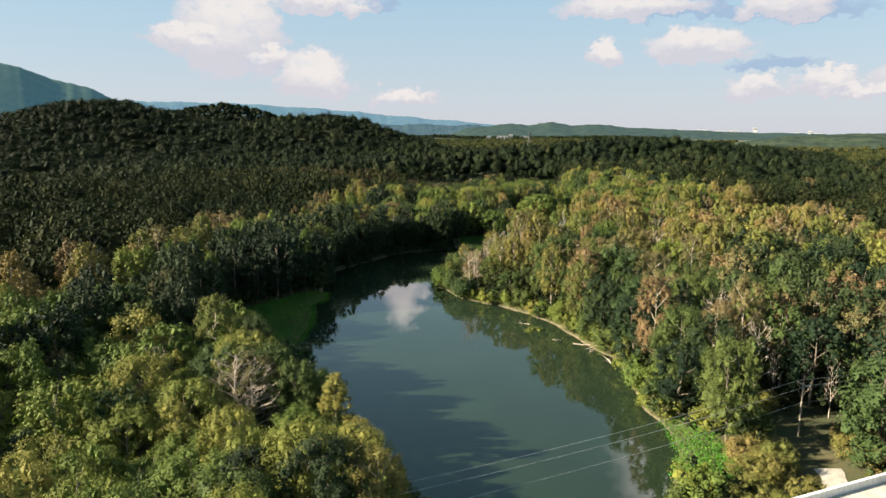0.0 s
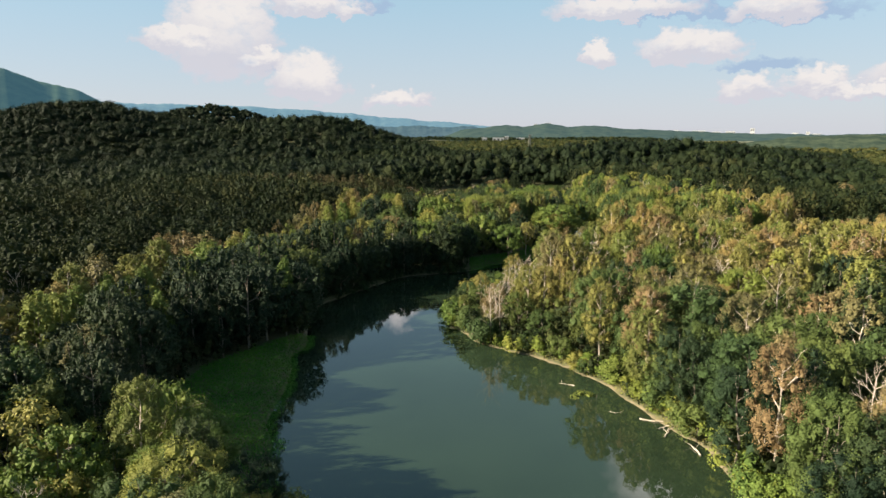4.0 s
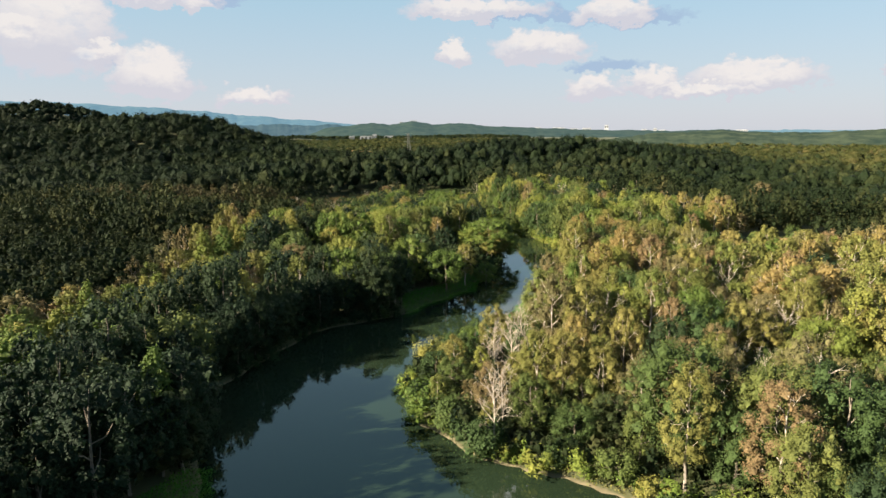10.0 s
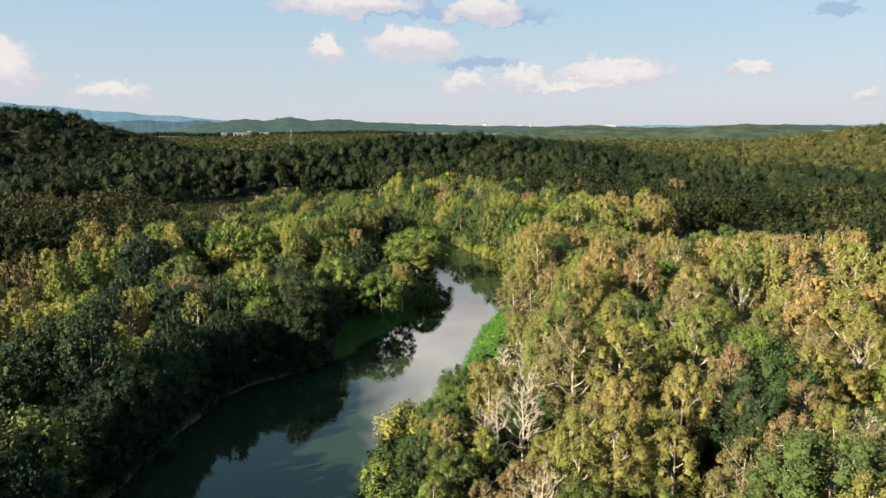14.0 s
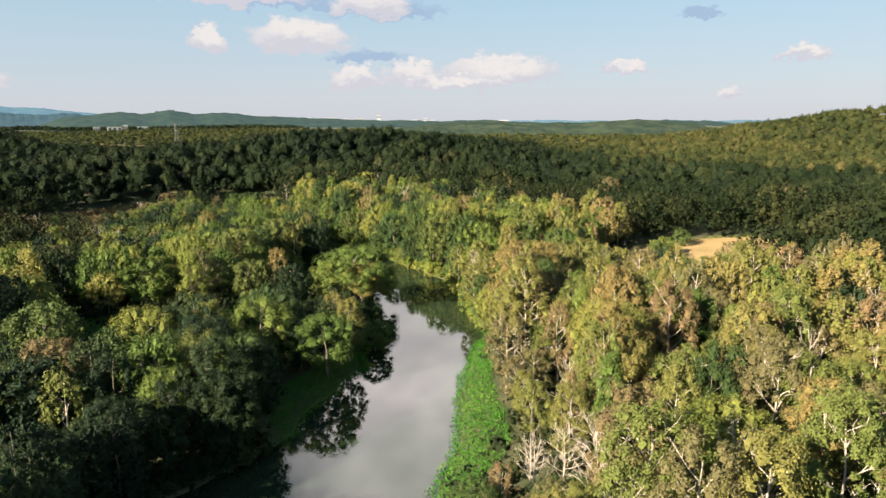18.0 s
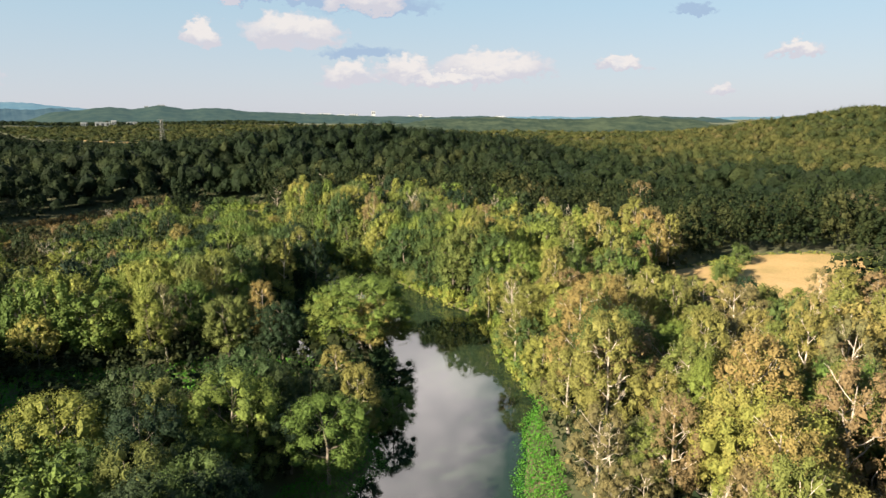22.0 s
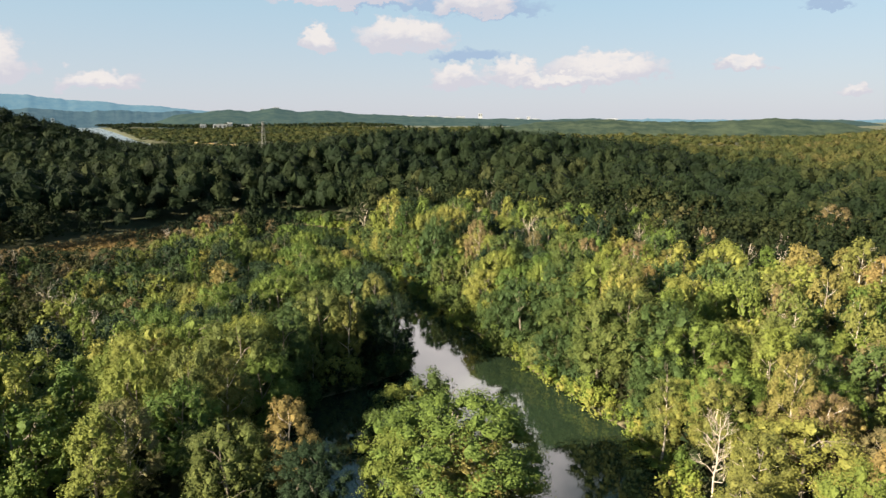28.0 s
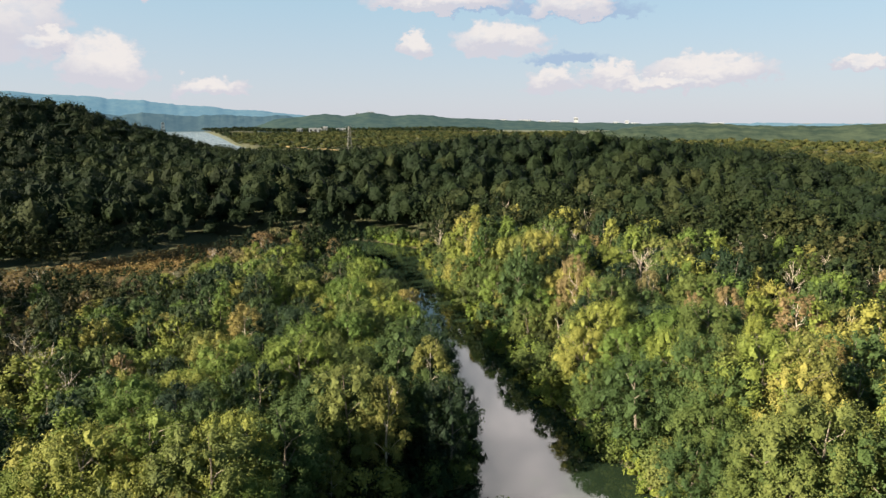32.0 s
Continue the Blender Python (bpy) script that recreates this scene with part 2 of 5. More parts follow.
mat_shrub = leaf_material("mixed_green_leaves", NEAR)
# lighter copy of the forest greens, with the sun's brightness painted in
VALLEY_LIT = [(0.0, (0.0203, 0.0296, 0.0125)), (0.35, (0.0359, 0.0429, 0.0156)), (0.7, (0.0608, 0.0608, 0.0218)), (1.0, (0.0842, 0.0671, 0.0328))]
mat_valley_lit = leaf_material("valley_leaves_sun_in_colour", VALLEY_LIT, joined=True)
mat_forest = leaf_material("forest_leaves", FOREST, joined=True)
mat_under = leaf_material("undergrowth_leaves", NEAR, joined=True)
mat_bank_shaded = leaf_material("bank_leaves_shade_in_colour", SHADE_TONES, joined=True)
mat_verge = leaf_material("pale_verge_grass", [(0.0, (0.11, 0.12, 0.035)), (0.6, (0.17, 0.16, 0.05)), (1.0, (0.21, 0.18, 0.075))], joined=True)
mat_weed = leaf_material("bright_weed_leaves", [(0.0, (0.035, 0.125, 0.016)), (0.6, (0.058, 0.165, 0.022)), (1.0, (0.10, 0.19, 0.032))], joined=True)
mat_bark = plain_material("grey_brown_bark", [(0.3, (0.11, 0.09, 0.07)), (0.7, (0.20, 0.17, 0.14))], 1.5, bump_scale=9)
mat_pale = plain_material("pale_bleached_bark", [(0.3, (0.27, 0.225, 0.185)), (0.7, (0.46, 0.40, 0.345))], 1.2, bump_scale=9)


def ground_material():
    """Leaf litter with green patches, bare mud low at the water."""
    m, n, l = material("forest_floor")
    litter = ramp(n, l, noise_tex(n, l, 0.12, 5.0), [(0.3, (0.035, 0.045, 0.016)), (0.55, (0.06, 0.062, 0.024)), (0.75, (0.095, 0.082, 0.038))])
    mud = ramp(n, l, noise_tex(n, l, 0.5, 4.0), [(0.3, (0.09, 0.075, 0.042)), (0.7, (0.17, 0.14, 0.085))])
    geo = n.new("ShaderNodeNewGeometry")
    sp = n.new("ShaderNodeSeparateXYZ")
    l.new(geo.outputs["Position"], sp.inputs[0])
    level = mathn(n, l, "ADD", sp.outputs[2], mathn(n, l, "MULTIPLY", mathn(n, l, "SUBTRACT", noise_tex(n, l, 0.45, 3.0), 0.5), 0.9))
    fac = mathn(n, l, "MULTIPLY", mathn(n, l, "SUBTRACT", 0.35, level), 4.0, True)
    col = mixrgb(n, l, fac, litter, mud)
    bs = n.new("ShaderNodeBsdfPrincipled")
    l.new(col, bs.inputs["Base Color"])
    bs.inputs["Roughness"].default_value = 0.92
    b = n.new("ShaderNodeBump")
    b.inputs["Strength"].default_value, b.inputs["Distance"].default_value = 0.6, 0.2
    l.new(noise_tex(n, l, 1.1, 4.0), b.inputs["Height"])
    l.new(b.outputs[0], bs.inputs["Normal"])
    out = n.new("ShaderNodeOutputMaterial")
    l.new(bs.outputs[0], out.inputs[0])
    return m


mat_ground = ground_material()
mat_field = plain_material("dry_mown_grass", [(0.25, (0.22, 0.165, 0.065)), (0.5, (0.33, 0.225, 0.10)), (0.75, (0.40, 0.26, 0.13))], 0.07, 0.95, 0.5, 2.0)
mat_reed = leaf_material("brown_marsh_reeds", [(0.0, (0.15, 0.105, 0.052)), (0.6, (0.21, 0.145, 0.072)), (1.0, (0.25, 0.19, 0.085))], joined=True)
mat_concrete = plain_material("weathered_concrete", [(0.3, (0.52, 0.50, 0.47)), (0.7, (0.72, 0.70, 0.67))], 0.5, 0.8, 0.2, 6)
# white walls greyed and blued: distance haze painted into the far buildings
mat_hazed = plain_material("pale_wall_haze_in_colour", [(0.3, (0.26, 0.27, 0.29)), (0.7, (0.36, 0.37, 0.39))], 0.08, 0.8, 0.05, 2)
mat_gravel = plain_material("pale_gravel", [(0.3, (0.34, 0.32, 0.28)), (0.7, (0.50, 0.47, 0.43))], 0.6, 0.9, 0.5, 8)
mat_wood = plain_material("weathered_pole_wood", [(0.3, (0.26, 0.22, 0.17)), (0.7, (0.40, 0.35, 0.29))], 2.0, 0.85, 0.3, 14)
mat_white = plain_material("white_painted_metal", [(0.3, (0.70, 0.70, 0.69)), (0.7, (0.82, 0.82, 0.81))], 0.08, 0.5, 0.05, 2)
mat_steel = plain_material("weathered_steel", [(0.3, (0.13, 0.13, 0.13)), (0.7, (0.21, 0.20, 0.19))], 0.5, 0.6, 0.1, 5, metal=0.3)
mat_window = plain_material("dark_window_glass", [(0.3, (0.03, 0.035, 0.04)), (0.7, (0.06, 0.065, 0.07))], 0.3, 0.15, 0.02, 2, spec=0.6)
mat_wire = plain_material("aluminium_wire", [(0.3, (0.35, 0.36, 0.37)), (0.7, (0.45, 0.46, 0.47))], 0.5, 0.5, 0.05, 3, metal=0.6)


def water_material(name, tint, rough_, wave, wave_scale):
    m, n, l = material(name)
    col = ramp(n, l, noise_tex(n, l, 0.03, 3.0), [(0.3, tint), (0.7, tuple(1.4 * c for c in tint))])
    bs = n.new("ShaderNodeBsdfPrincipled")
    l.new(col, bs.inputs["Base Color"])
    rough = ramp(n, l, noise_tex(n, l, 0.045, 3.0), [(0.35, (rough_,) * 3), (0.7, (rough_ * 3.5,) * 3)])
    l.new(rough, bs.inputs["Roughness"])
    bs.inputs["IOR"].default_value = 1.6
    b = n.new("ShaderNodeBump")
    b.inputs["Strength"].default_value, b.inputs["Distance"].default_value = wave, wave
    l.new(noise_tex(n, l, wave_scale, 3.0), b.inputs["Height"])
    l.new(b.outputs[0], bs.inputs["Normal"])
    out = n.new("ShaderNodeOutputMaterial")
    l.new(bs.outputs[0], out.inputs[0])
    return m


# ruffled surface; its pale blue-grey base colour paints in the reflected sky
mat_wide = water_material("ruffled_river_water_sky_in_colour", (0.10, 0.12, 0.13), 0.16, 0.6, 0.5)
mat_water = water_material("murky_river_water", (0.012, 0.0205, 0.0115), 0.012, 0.035, 0.9)


def ridge_material(name, a, b, haze_glow):
    """Distant wooded ridge as a backdrop: the bluish haze of kilometres of air is painted into its colour and a faint
    glow.
    """
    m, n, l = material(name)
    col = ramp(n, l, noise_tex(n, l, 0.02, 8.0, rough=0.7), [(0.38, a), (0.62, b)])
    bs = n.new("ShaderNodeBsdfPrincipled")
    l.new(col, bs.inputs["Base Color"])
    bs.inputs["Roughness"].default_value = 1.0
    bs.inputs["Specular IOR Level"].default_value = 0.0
    bs.inputs["Emission Color"].default_value = (*haze_glow, 1)
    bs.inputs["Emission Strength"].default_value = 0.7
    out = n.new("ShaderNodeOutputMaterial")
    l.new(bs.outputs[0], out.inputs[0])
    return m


# bluish tints and glow colours hold the painted haze, stronger with distance
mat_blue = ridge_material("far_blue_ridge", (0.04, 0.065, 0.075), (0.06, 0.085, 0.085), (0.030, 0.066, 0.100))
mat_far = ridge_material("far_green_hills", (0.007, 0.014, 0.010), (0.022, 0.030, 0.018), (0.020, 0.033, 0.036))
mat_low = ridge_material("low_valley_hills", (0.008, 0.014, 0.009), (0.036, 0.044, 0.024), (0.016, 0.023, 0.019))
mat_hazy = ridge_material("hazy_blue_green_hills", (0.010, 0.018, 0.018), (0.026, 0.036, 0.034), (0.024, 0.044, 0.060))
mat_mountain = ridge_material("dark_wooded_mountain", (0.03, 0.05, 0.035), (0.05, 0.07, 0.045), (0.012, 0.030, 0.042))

# ---- the lie of the land ----
# river: x, y of the middle of the channel, half width
RIVER = [
    (16, -60, 21), (14, 40, 20), (15, 95, 21), (13, 122, 31), (6, 150, 38), (-4, 180, 37), (-17, 210, 26), (-23, 233, 20), (-23, 257, 22),
    (-8, 284, 22), (19.5, 304.5, 16), (44, 331, 12.5), (61, 353, 16), (73, 377, 14), (83, 404, 16), (83, 432, 14), (85, 460, 12), (87, 500, 11),
    (89, 545, 11), (90, 590, 13), (92, 630, 17), (78, 650, 18), (48, 650, 12), (14, 632, 11), (-22, 610, 10), (-60, 600, 9), (-130, 620, 7),
]
BACKWATER = [(72, 402, 10), (48, 400, 10), (41, 414, 9), (52, 432, 8), (74, 436, 8)]
# the wide river far off: x, y, half width
WIDE_RIVER = [(-40, 1560, 95), (-95, 1760, 110), (-125, 1900, 118), (-180, 2500, 118), (-280, 3360, 128), (-370, 3900, 150)]
# hills: x, y, long half width, short half width, turn in degrees, height
HILLS = [
    (230, 778, 140, 62, 14, 23), (-172, 1040, 98, 110, 0, 54), (-520, 1030, 135, 130, 0, 70), (-450, 1420, 125, 130, 0, 80),
    (-225, 1830, 72, 120, 0, 66), (-1000, 1250, 260, 200, 0, 50), (1010, 610, 175, 220, 0, 54), (1450, 1650, 420, 160, -45, 8),
    (-900, 3000, 300, 300, 0, 60), (-1900, 2600, 700, 500, 0, 110), (0, 905, 60, 45, 0, 10),
]


def to_channel(px, py, table):
    """Metres from the water's edge of a channel: negative in the water."""
    best = np.full(np.shape(px), 1e9)
    for (x0, y0, r0), (x1, y1, r1) in zip(table, table[1:]):
        dx, dy = x1 - x0, y1 - y0
        k = np.clip(((px - x0) * dx + (py - y0) * dy) / (dx * dx + dy * dy), 0, 1)
        best = np.minimum(best, np.hypot(px - x0 - k * dx, py - y0 - k * dy) - (r0 + k * (r1 - r0)))
    return best


def wobble(px, py, scale, seed=0.0):
    """Smooth pseudo-noise between about -1 and 1."""
    a = np.sin(px * scale * 1.3 + 1.7 * np.sin(py * scale * 0.9 + seed) + seed * 2.1)
    b = np.sin(py * scale * 1.1 + 2.1 * np.sin(px * scale * 0.7 + seed * 1.3) + seed)
    c = np.sin((px + py) * scale * 2.3 + seed * 3.0 + 1.5 * np.sin((px - py) * scale * 1.9))
    return (a + b + 0.6 * c) / 2.6


def shore(px, py):
    d = np.minimum(to_channel(px, py, RIVER), to_channel(px, py, BACKWATER))
    d = d + 1.5 * wobble(px, py, 0.11, 0.4) + 0.7 * wobble(px, py, 0.31, 2.0)
    return np.minimum(d, to_channel(px, py, WIDE_RIVER))


def in_field(px, py):
    """Positive inside the mown field."""
    u, v = px - 201, py - 369
    home = 1 - (u / 54) ** 2 - (v / 29) ** 2 + 0.2 * wobble(px, py, 0.06, 1.0)
    along, across = (px - 752) * 0.74 - (py - 1018) * 0.67, (px - 752) * 0.67 + (py - 1018) * 0.74
    far_field = 1 - (along / 72) ** 2 - (across / 17) ** 2
    return np.maximum(home, far_field)


def land(px, py):
    """Height of the ground in metres over the water."""
    px, py = np.asarray(px, float), np.asarray(py, float)
    d = shore(px, py)
    z = np.where(d < 0, np.maximum(-2.5, d * 0.35), 2.4 * (1 - np.exp(-np.maximum(d, 0) / 3.0)))
    up = np.clip(d / 30, 0, 1)
    z = z + up * (0.8 * wobble(px, py, 0.02, 3.0))
    for x, y, sx, sy, turn, h in HILLS:
        c, s = math.cos(radians(turn)), math.sin(radians(turn))
        u, v = (px - x) * c + (py - y) * s, (py - y) * c - (px - x) * s
        z = z + np.clip(d / 60, 0, 1) * h * np.exp(-0.5 * ((u / sx) ** 2 + (v / sy) ** 2))
    far = np.clip((np.hypot(px, py) - 900) / 900, 0, 1)
    return z + far * np.clip(d / 80, 0, 1) * (2 + 4 * wobble(px, py, 0.0045, 5.0) + 1.5 * wobble(px, py, 0.02, 7.0))


# ---- mesh helpers ----


def numpy_mesh(name, verts, faces, mat=None, smooth=False, hue=None, normals=None):
    """A mesh from arrays; faces is an (n, 3) or (n, 4) array."""
    me = bpy.data.meshes.new(name)
    n, k = faces.shape
    me.vertices.add(len(verts))
    me.vertices.foreach_set("co", np.ascontiguousarray(verts, dtype=np.float32).ravel())
    me.loops.add(n * k)
    me.loops.foreach_set("vertex_index", np.ascontiguousarray(faces, dtype=np.int32).ravel())
    me.polygons.add(n)
    me.polygons.foreach_set("loop_start", np.arange(0, n * k, k, dtype=np.int32))
    me.polygons.foreach_set("loop_total", np.full(n, k, dtype=np.int32))
    me.polygons.foreach_set("use_smooth", np.full(n, smooth))
    if hue is not None:
        at = me.attributes.new("hue", "FLOAT", "FACE")
        at.data.foreach_set("value", np.ascontiguousarray(hue, dtype=np.float32))
    me.update(calc_edges=True)
    if normals is not None:
        nt = me.attributes.new("custom_normal", "FLOAT_VECTOR", "POINT")
        nt.data.foreach_set("vector", np.ascontiguousarray(normals, dtype=np.float32).ravel())
        me.update()
    if mat:
        me.materials.append(mat)
    return me


def part(name, bm, mat, parent, label=""):
    """One mesh object under a thing or a part, from a bmesh or a ready mesh."""
    if isinstance(bm, bmesh.types.BMesh):
        me = bpy.data.meshes.new(name)
        bm.to_mesh(me)
        bm.free()
        me.materials.append(mat)
    else:
        me = bm
    ob = new(name, me)
    ob.parent = parent
    if label:
        ob["label"] = label
    return ob


def grid_mesh(xs, ys, height):
    X, Y = np.meshgrid(xs, ys)
    v = np.stack([X.ravel(), Y.ravel(), height(X, Y).ravel()], 1)
    nx, ny = len(xs), len(ys)
    i = (np.arange(ny - 1)[:, None] * nx + np.arange(nx - 1)[None, :]).ravel()
    return v, np.stack([i, i + 1, i + nx + 1, i + nx], 1)


def spread(lo, mid0, mid1, hi, step, grow=1.12):
    """Grid lines, close together between mid0 and mid1 and wider towards the ends."""
    core = list(np.arange(mid0, mid1 + 0.1, step))
    out, s, p = [], step, mid1
    while p < hi:
        s *= grow
        p += min(s, 48)
        out.append(min(p, hi))
    left, s, p = [], step, mid0
    while p > lo:
        s *= grow
        p -= min(s, 48)
        left.append(max(p, lo))
    return np.array(left[::-1] + core + out)


# ---- ground and water ----
gv, gf = grid_mesh(spread(-4600, -120, 300, 4600, 3.0), spread(-400, 20, 680, 4850, 3.0), land)
ground = new("ground", numpy_mesh("ground", gv, gf, mat_ground, smooth=True))
tagged(ground, "dark leaf-littered forest floor with muddy banks and wooded hills", "ground", kind="structure")
ground.data.materials.append(mat_field)
cen = gv[gf].mean(1)
index = np.where(in_field(cen[:, 0], cen[:, 1]) > -0.15, 1, 0)
ground.data.polygons.foreach_set("material_index", index.astype(np.int32))

wv, wf = grid_mesh(np.linspace(-200, 200, 41), np.linspace(-150, 720, 60), lambda X, Y: X * 0)
water = new("river_water", numpy_mesh("river_water", wv, wf, mat_water, smooth=True))
tagged(water, "still murky green river reflecting sky and trees", "river", kind="structure")
wv, wf = grid_mesh(np.linspace(-2400, 300, 20), np.linspace(1400, 4900, 20), lambda X, Y: X * 0 + 1.2)
wide = new("wide_river_water", numpy_mesh("wide_river_water", wv, wf, mat_wide, smooth=True))
tagged(wide, "wide pale river far beyond the wooded hills", "river", kind="structure")

# ---- far ridges ----


def ridge(name, label, mat, az0_, az1_, dist, crest, depth, seed):
    """A long wooded ridge at a distance from the start of the flight: crest(azimuth) gives the elevation of its skyline in degrees."""
    n, m = 320, 9
    rows_, base = [], -10
    for j in range(m):
        f = j / (m - 1)
        rise = math.sin(min(f * 1.25, 1) * math.pi / 2) if f < 0.8 else 1 - (f - 0.8) * 2
        for i in range(n):
            a = radians(az0_ + (az1_ - az0_) * i / (n - 1))
            r = dist - depth * (1 - f)
            top = 57 + dist * math.tan(radians(crest(math.degrees(a)) + 0.09 * noise.noise(Vector((math.degrees(a) * 0.5, seed, 3.0))) + 0.07 * noise.noise(Vector((math.degrees(a) * 2.2, seed, 8.0))) + 0.02 * noise.noise(Vector((math.degrees(a) * 9.0, seed, 5.0)))))
            bump_ = 0.05 * dist / 100 * (noise.noise(Vector((math.degrees(a) * 0.6 + seed, j * 0.9, seed))) + 0.6 * noise.noise(Vector((math.degrees(a) * 1.8, j * 1.7, seed))))
            rows_.append((r * math.sin(a), r * math.cos(a), base + (top - base) * rise + bump_ * min(1.0, depth / 1200) * (2.2 if 0 < f < 1 else 1)))
    i = (np.arange(m - 1)[:, None] * n + np.arange(n - 1)[None, :]).ravel()
    ob = new(name, numpy_mesh(name, np.array(rows_), np.stack([i, i + 1, i + n + 1, i + n], 1), mat, smooth=True))
    return tagged(ob, label, "ridge", kind="structure")


def step_curve(points):
    xs_, ys_ = zip(*points)
    return lambda a: float(np.interp(a, xs_, ys_))


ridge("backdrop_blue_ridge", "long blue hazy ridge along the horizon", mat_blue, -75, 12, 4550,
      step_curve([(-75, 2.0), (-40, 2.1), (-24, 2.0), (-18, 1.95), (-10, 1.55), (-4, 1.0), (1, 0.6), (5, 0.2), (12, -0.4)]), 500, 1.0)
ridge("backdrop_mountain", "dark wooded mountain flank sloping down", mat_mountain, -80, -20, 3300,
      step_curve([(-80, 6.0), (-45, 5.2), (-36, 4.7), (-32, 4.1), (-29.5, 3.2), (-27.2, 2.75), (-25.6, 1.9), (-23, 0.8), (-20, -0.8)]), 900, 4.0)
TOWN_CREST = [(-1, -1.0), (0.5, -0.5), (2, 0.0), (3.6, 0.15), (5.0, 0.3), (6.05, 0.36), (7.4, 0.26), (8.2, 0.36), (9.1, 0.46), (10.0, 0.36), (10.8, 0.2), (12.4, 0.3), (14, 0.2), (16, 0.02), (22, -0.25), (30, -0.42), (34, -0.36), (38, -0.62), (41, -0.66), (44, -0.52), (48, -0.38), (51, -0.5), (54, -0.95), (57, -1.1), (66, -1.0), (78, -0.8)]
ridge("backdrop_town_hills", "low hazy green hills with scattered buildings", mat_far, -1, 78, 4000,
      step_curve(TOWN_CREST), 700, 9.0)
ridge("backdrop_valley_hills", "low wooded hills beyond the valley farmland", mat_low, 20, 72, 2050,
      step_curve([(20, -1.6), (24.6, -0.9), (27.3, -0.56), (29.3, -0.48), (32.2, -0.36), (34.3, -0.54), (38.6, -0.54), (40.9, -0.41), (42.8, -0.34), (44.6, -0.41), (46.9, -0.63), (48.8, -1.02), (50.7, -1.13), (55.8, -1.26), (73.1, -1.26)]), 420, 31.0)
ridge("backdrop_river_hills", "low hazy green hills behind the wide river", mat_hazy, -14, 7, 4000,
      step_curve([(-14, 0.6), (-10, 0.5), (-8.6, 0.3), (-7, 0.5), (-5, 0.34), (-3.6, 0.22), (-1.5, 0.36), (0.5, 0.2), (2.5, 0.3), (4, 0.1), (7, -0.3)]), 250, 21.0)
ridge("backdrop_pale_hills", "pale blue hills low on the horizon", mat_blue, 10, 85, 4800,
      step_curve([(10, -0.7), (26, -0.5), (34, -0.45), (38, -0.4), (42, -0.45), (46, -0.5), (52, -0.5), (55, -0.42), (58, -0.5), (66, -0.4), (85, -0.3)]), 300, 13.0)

# ---- trees ----
rng = np.random.default_rng(7)


def leaf_cards(centres, normals, size, r, tri=False, spread_=0.45):
    """Leaf sprays: a small kite or triangle for each centre, facing roughly along its normal, shaded with the soft normal of its lobe."""
    n = len(centres)
    soft = normals + r.normal(0, 0.16, (n, 3))
    soft /= np.linalg.norm(soft, axis=1)[:, None] + 1e-9
    nn = soft + r.normal(0, spread_, (n, 3))
    nn /= np.linalg.norm(nn, axis=1)[:, None] + 1e-9
    u = np.cross(nn, r.normal(0, 1, (n, 3)))
    u /= np.linalg.norm(u, axis=1)[:, None] + 1e-9
    w = np.cross(nn, u)
    a = size * r.uniform(0.65, 1.25, (n, 1)) * 0.5
    b = a * r.uniform(0.55, 0.9, (n, 1))
    k = r.uniform(-0.25, 0.25, (n, 1)) * a
    if tri:
        v = np.stack([centres - u * a * 1.1, centres - w * b * 1.3 + u * k, centres + u * a * 0.9 + w * b], 1)
        return v.reshape(-1, 3), np.arange(3 * n).reshape(n, 3), np.repeat(soft, 3, 0)
    v = np.stack([centres - u * a, centres - w * b + u * k, centres + u * a, centres + w * b + u * k - nn * 0.15 * a], 1)
    return v.reshape(-1, 3), np.arange(4 * n).reshape(n, 4), np.repeat(soft, 4, 0)


def ball(sub):
    bm = bmesh.new()
    bmesh.ops.create_icosphere(bm, subdivisions=sub + 1, radius=1.0)
    v = np.array([x.co[:] for x in bm.verts])
    f = np.array([[x.index for x in q.verts] for q in bm.faces])
    bm.free()
    f = f[v[f].mean(1)[:, 2] > -0.3]
    used = np.unique(f)
    back = np.zeros(len(v), int)
    back[used] = np.arange(len(used))
    return v[used], back[f]


BALLS = (ball(0), ball(1))


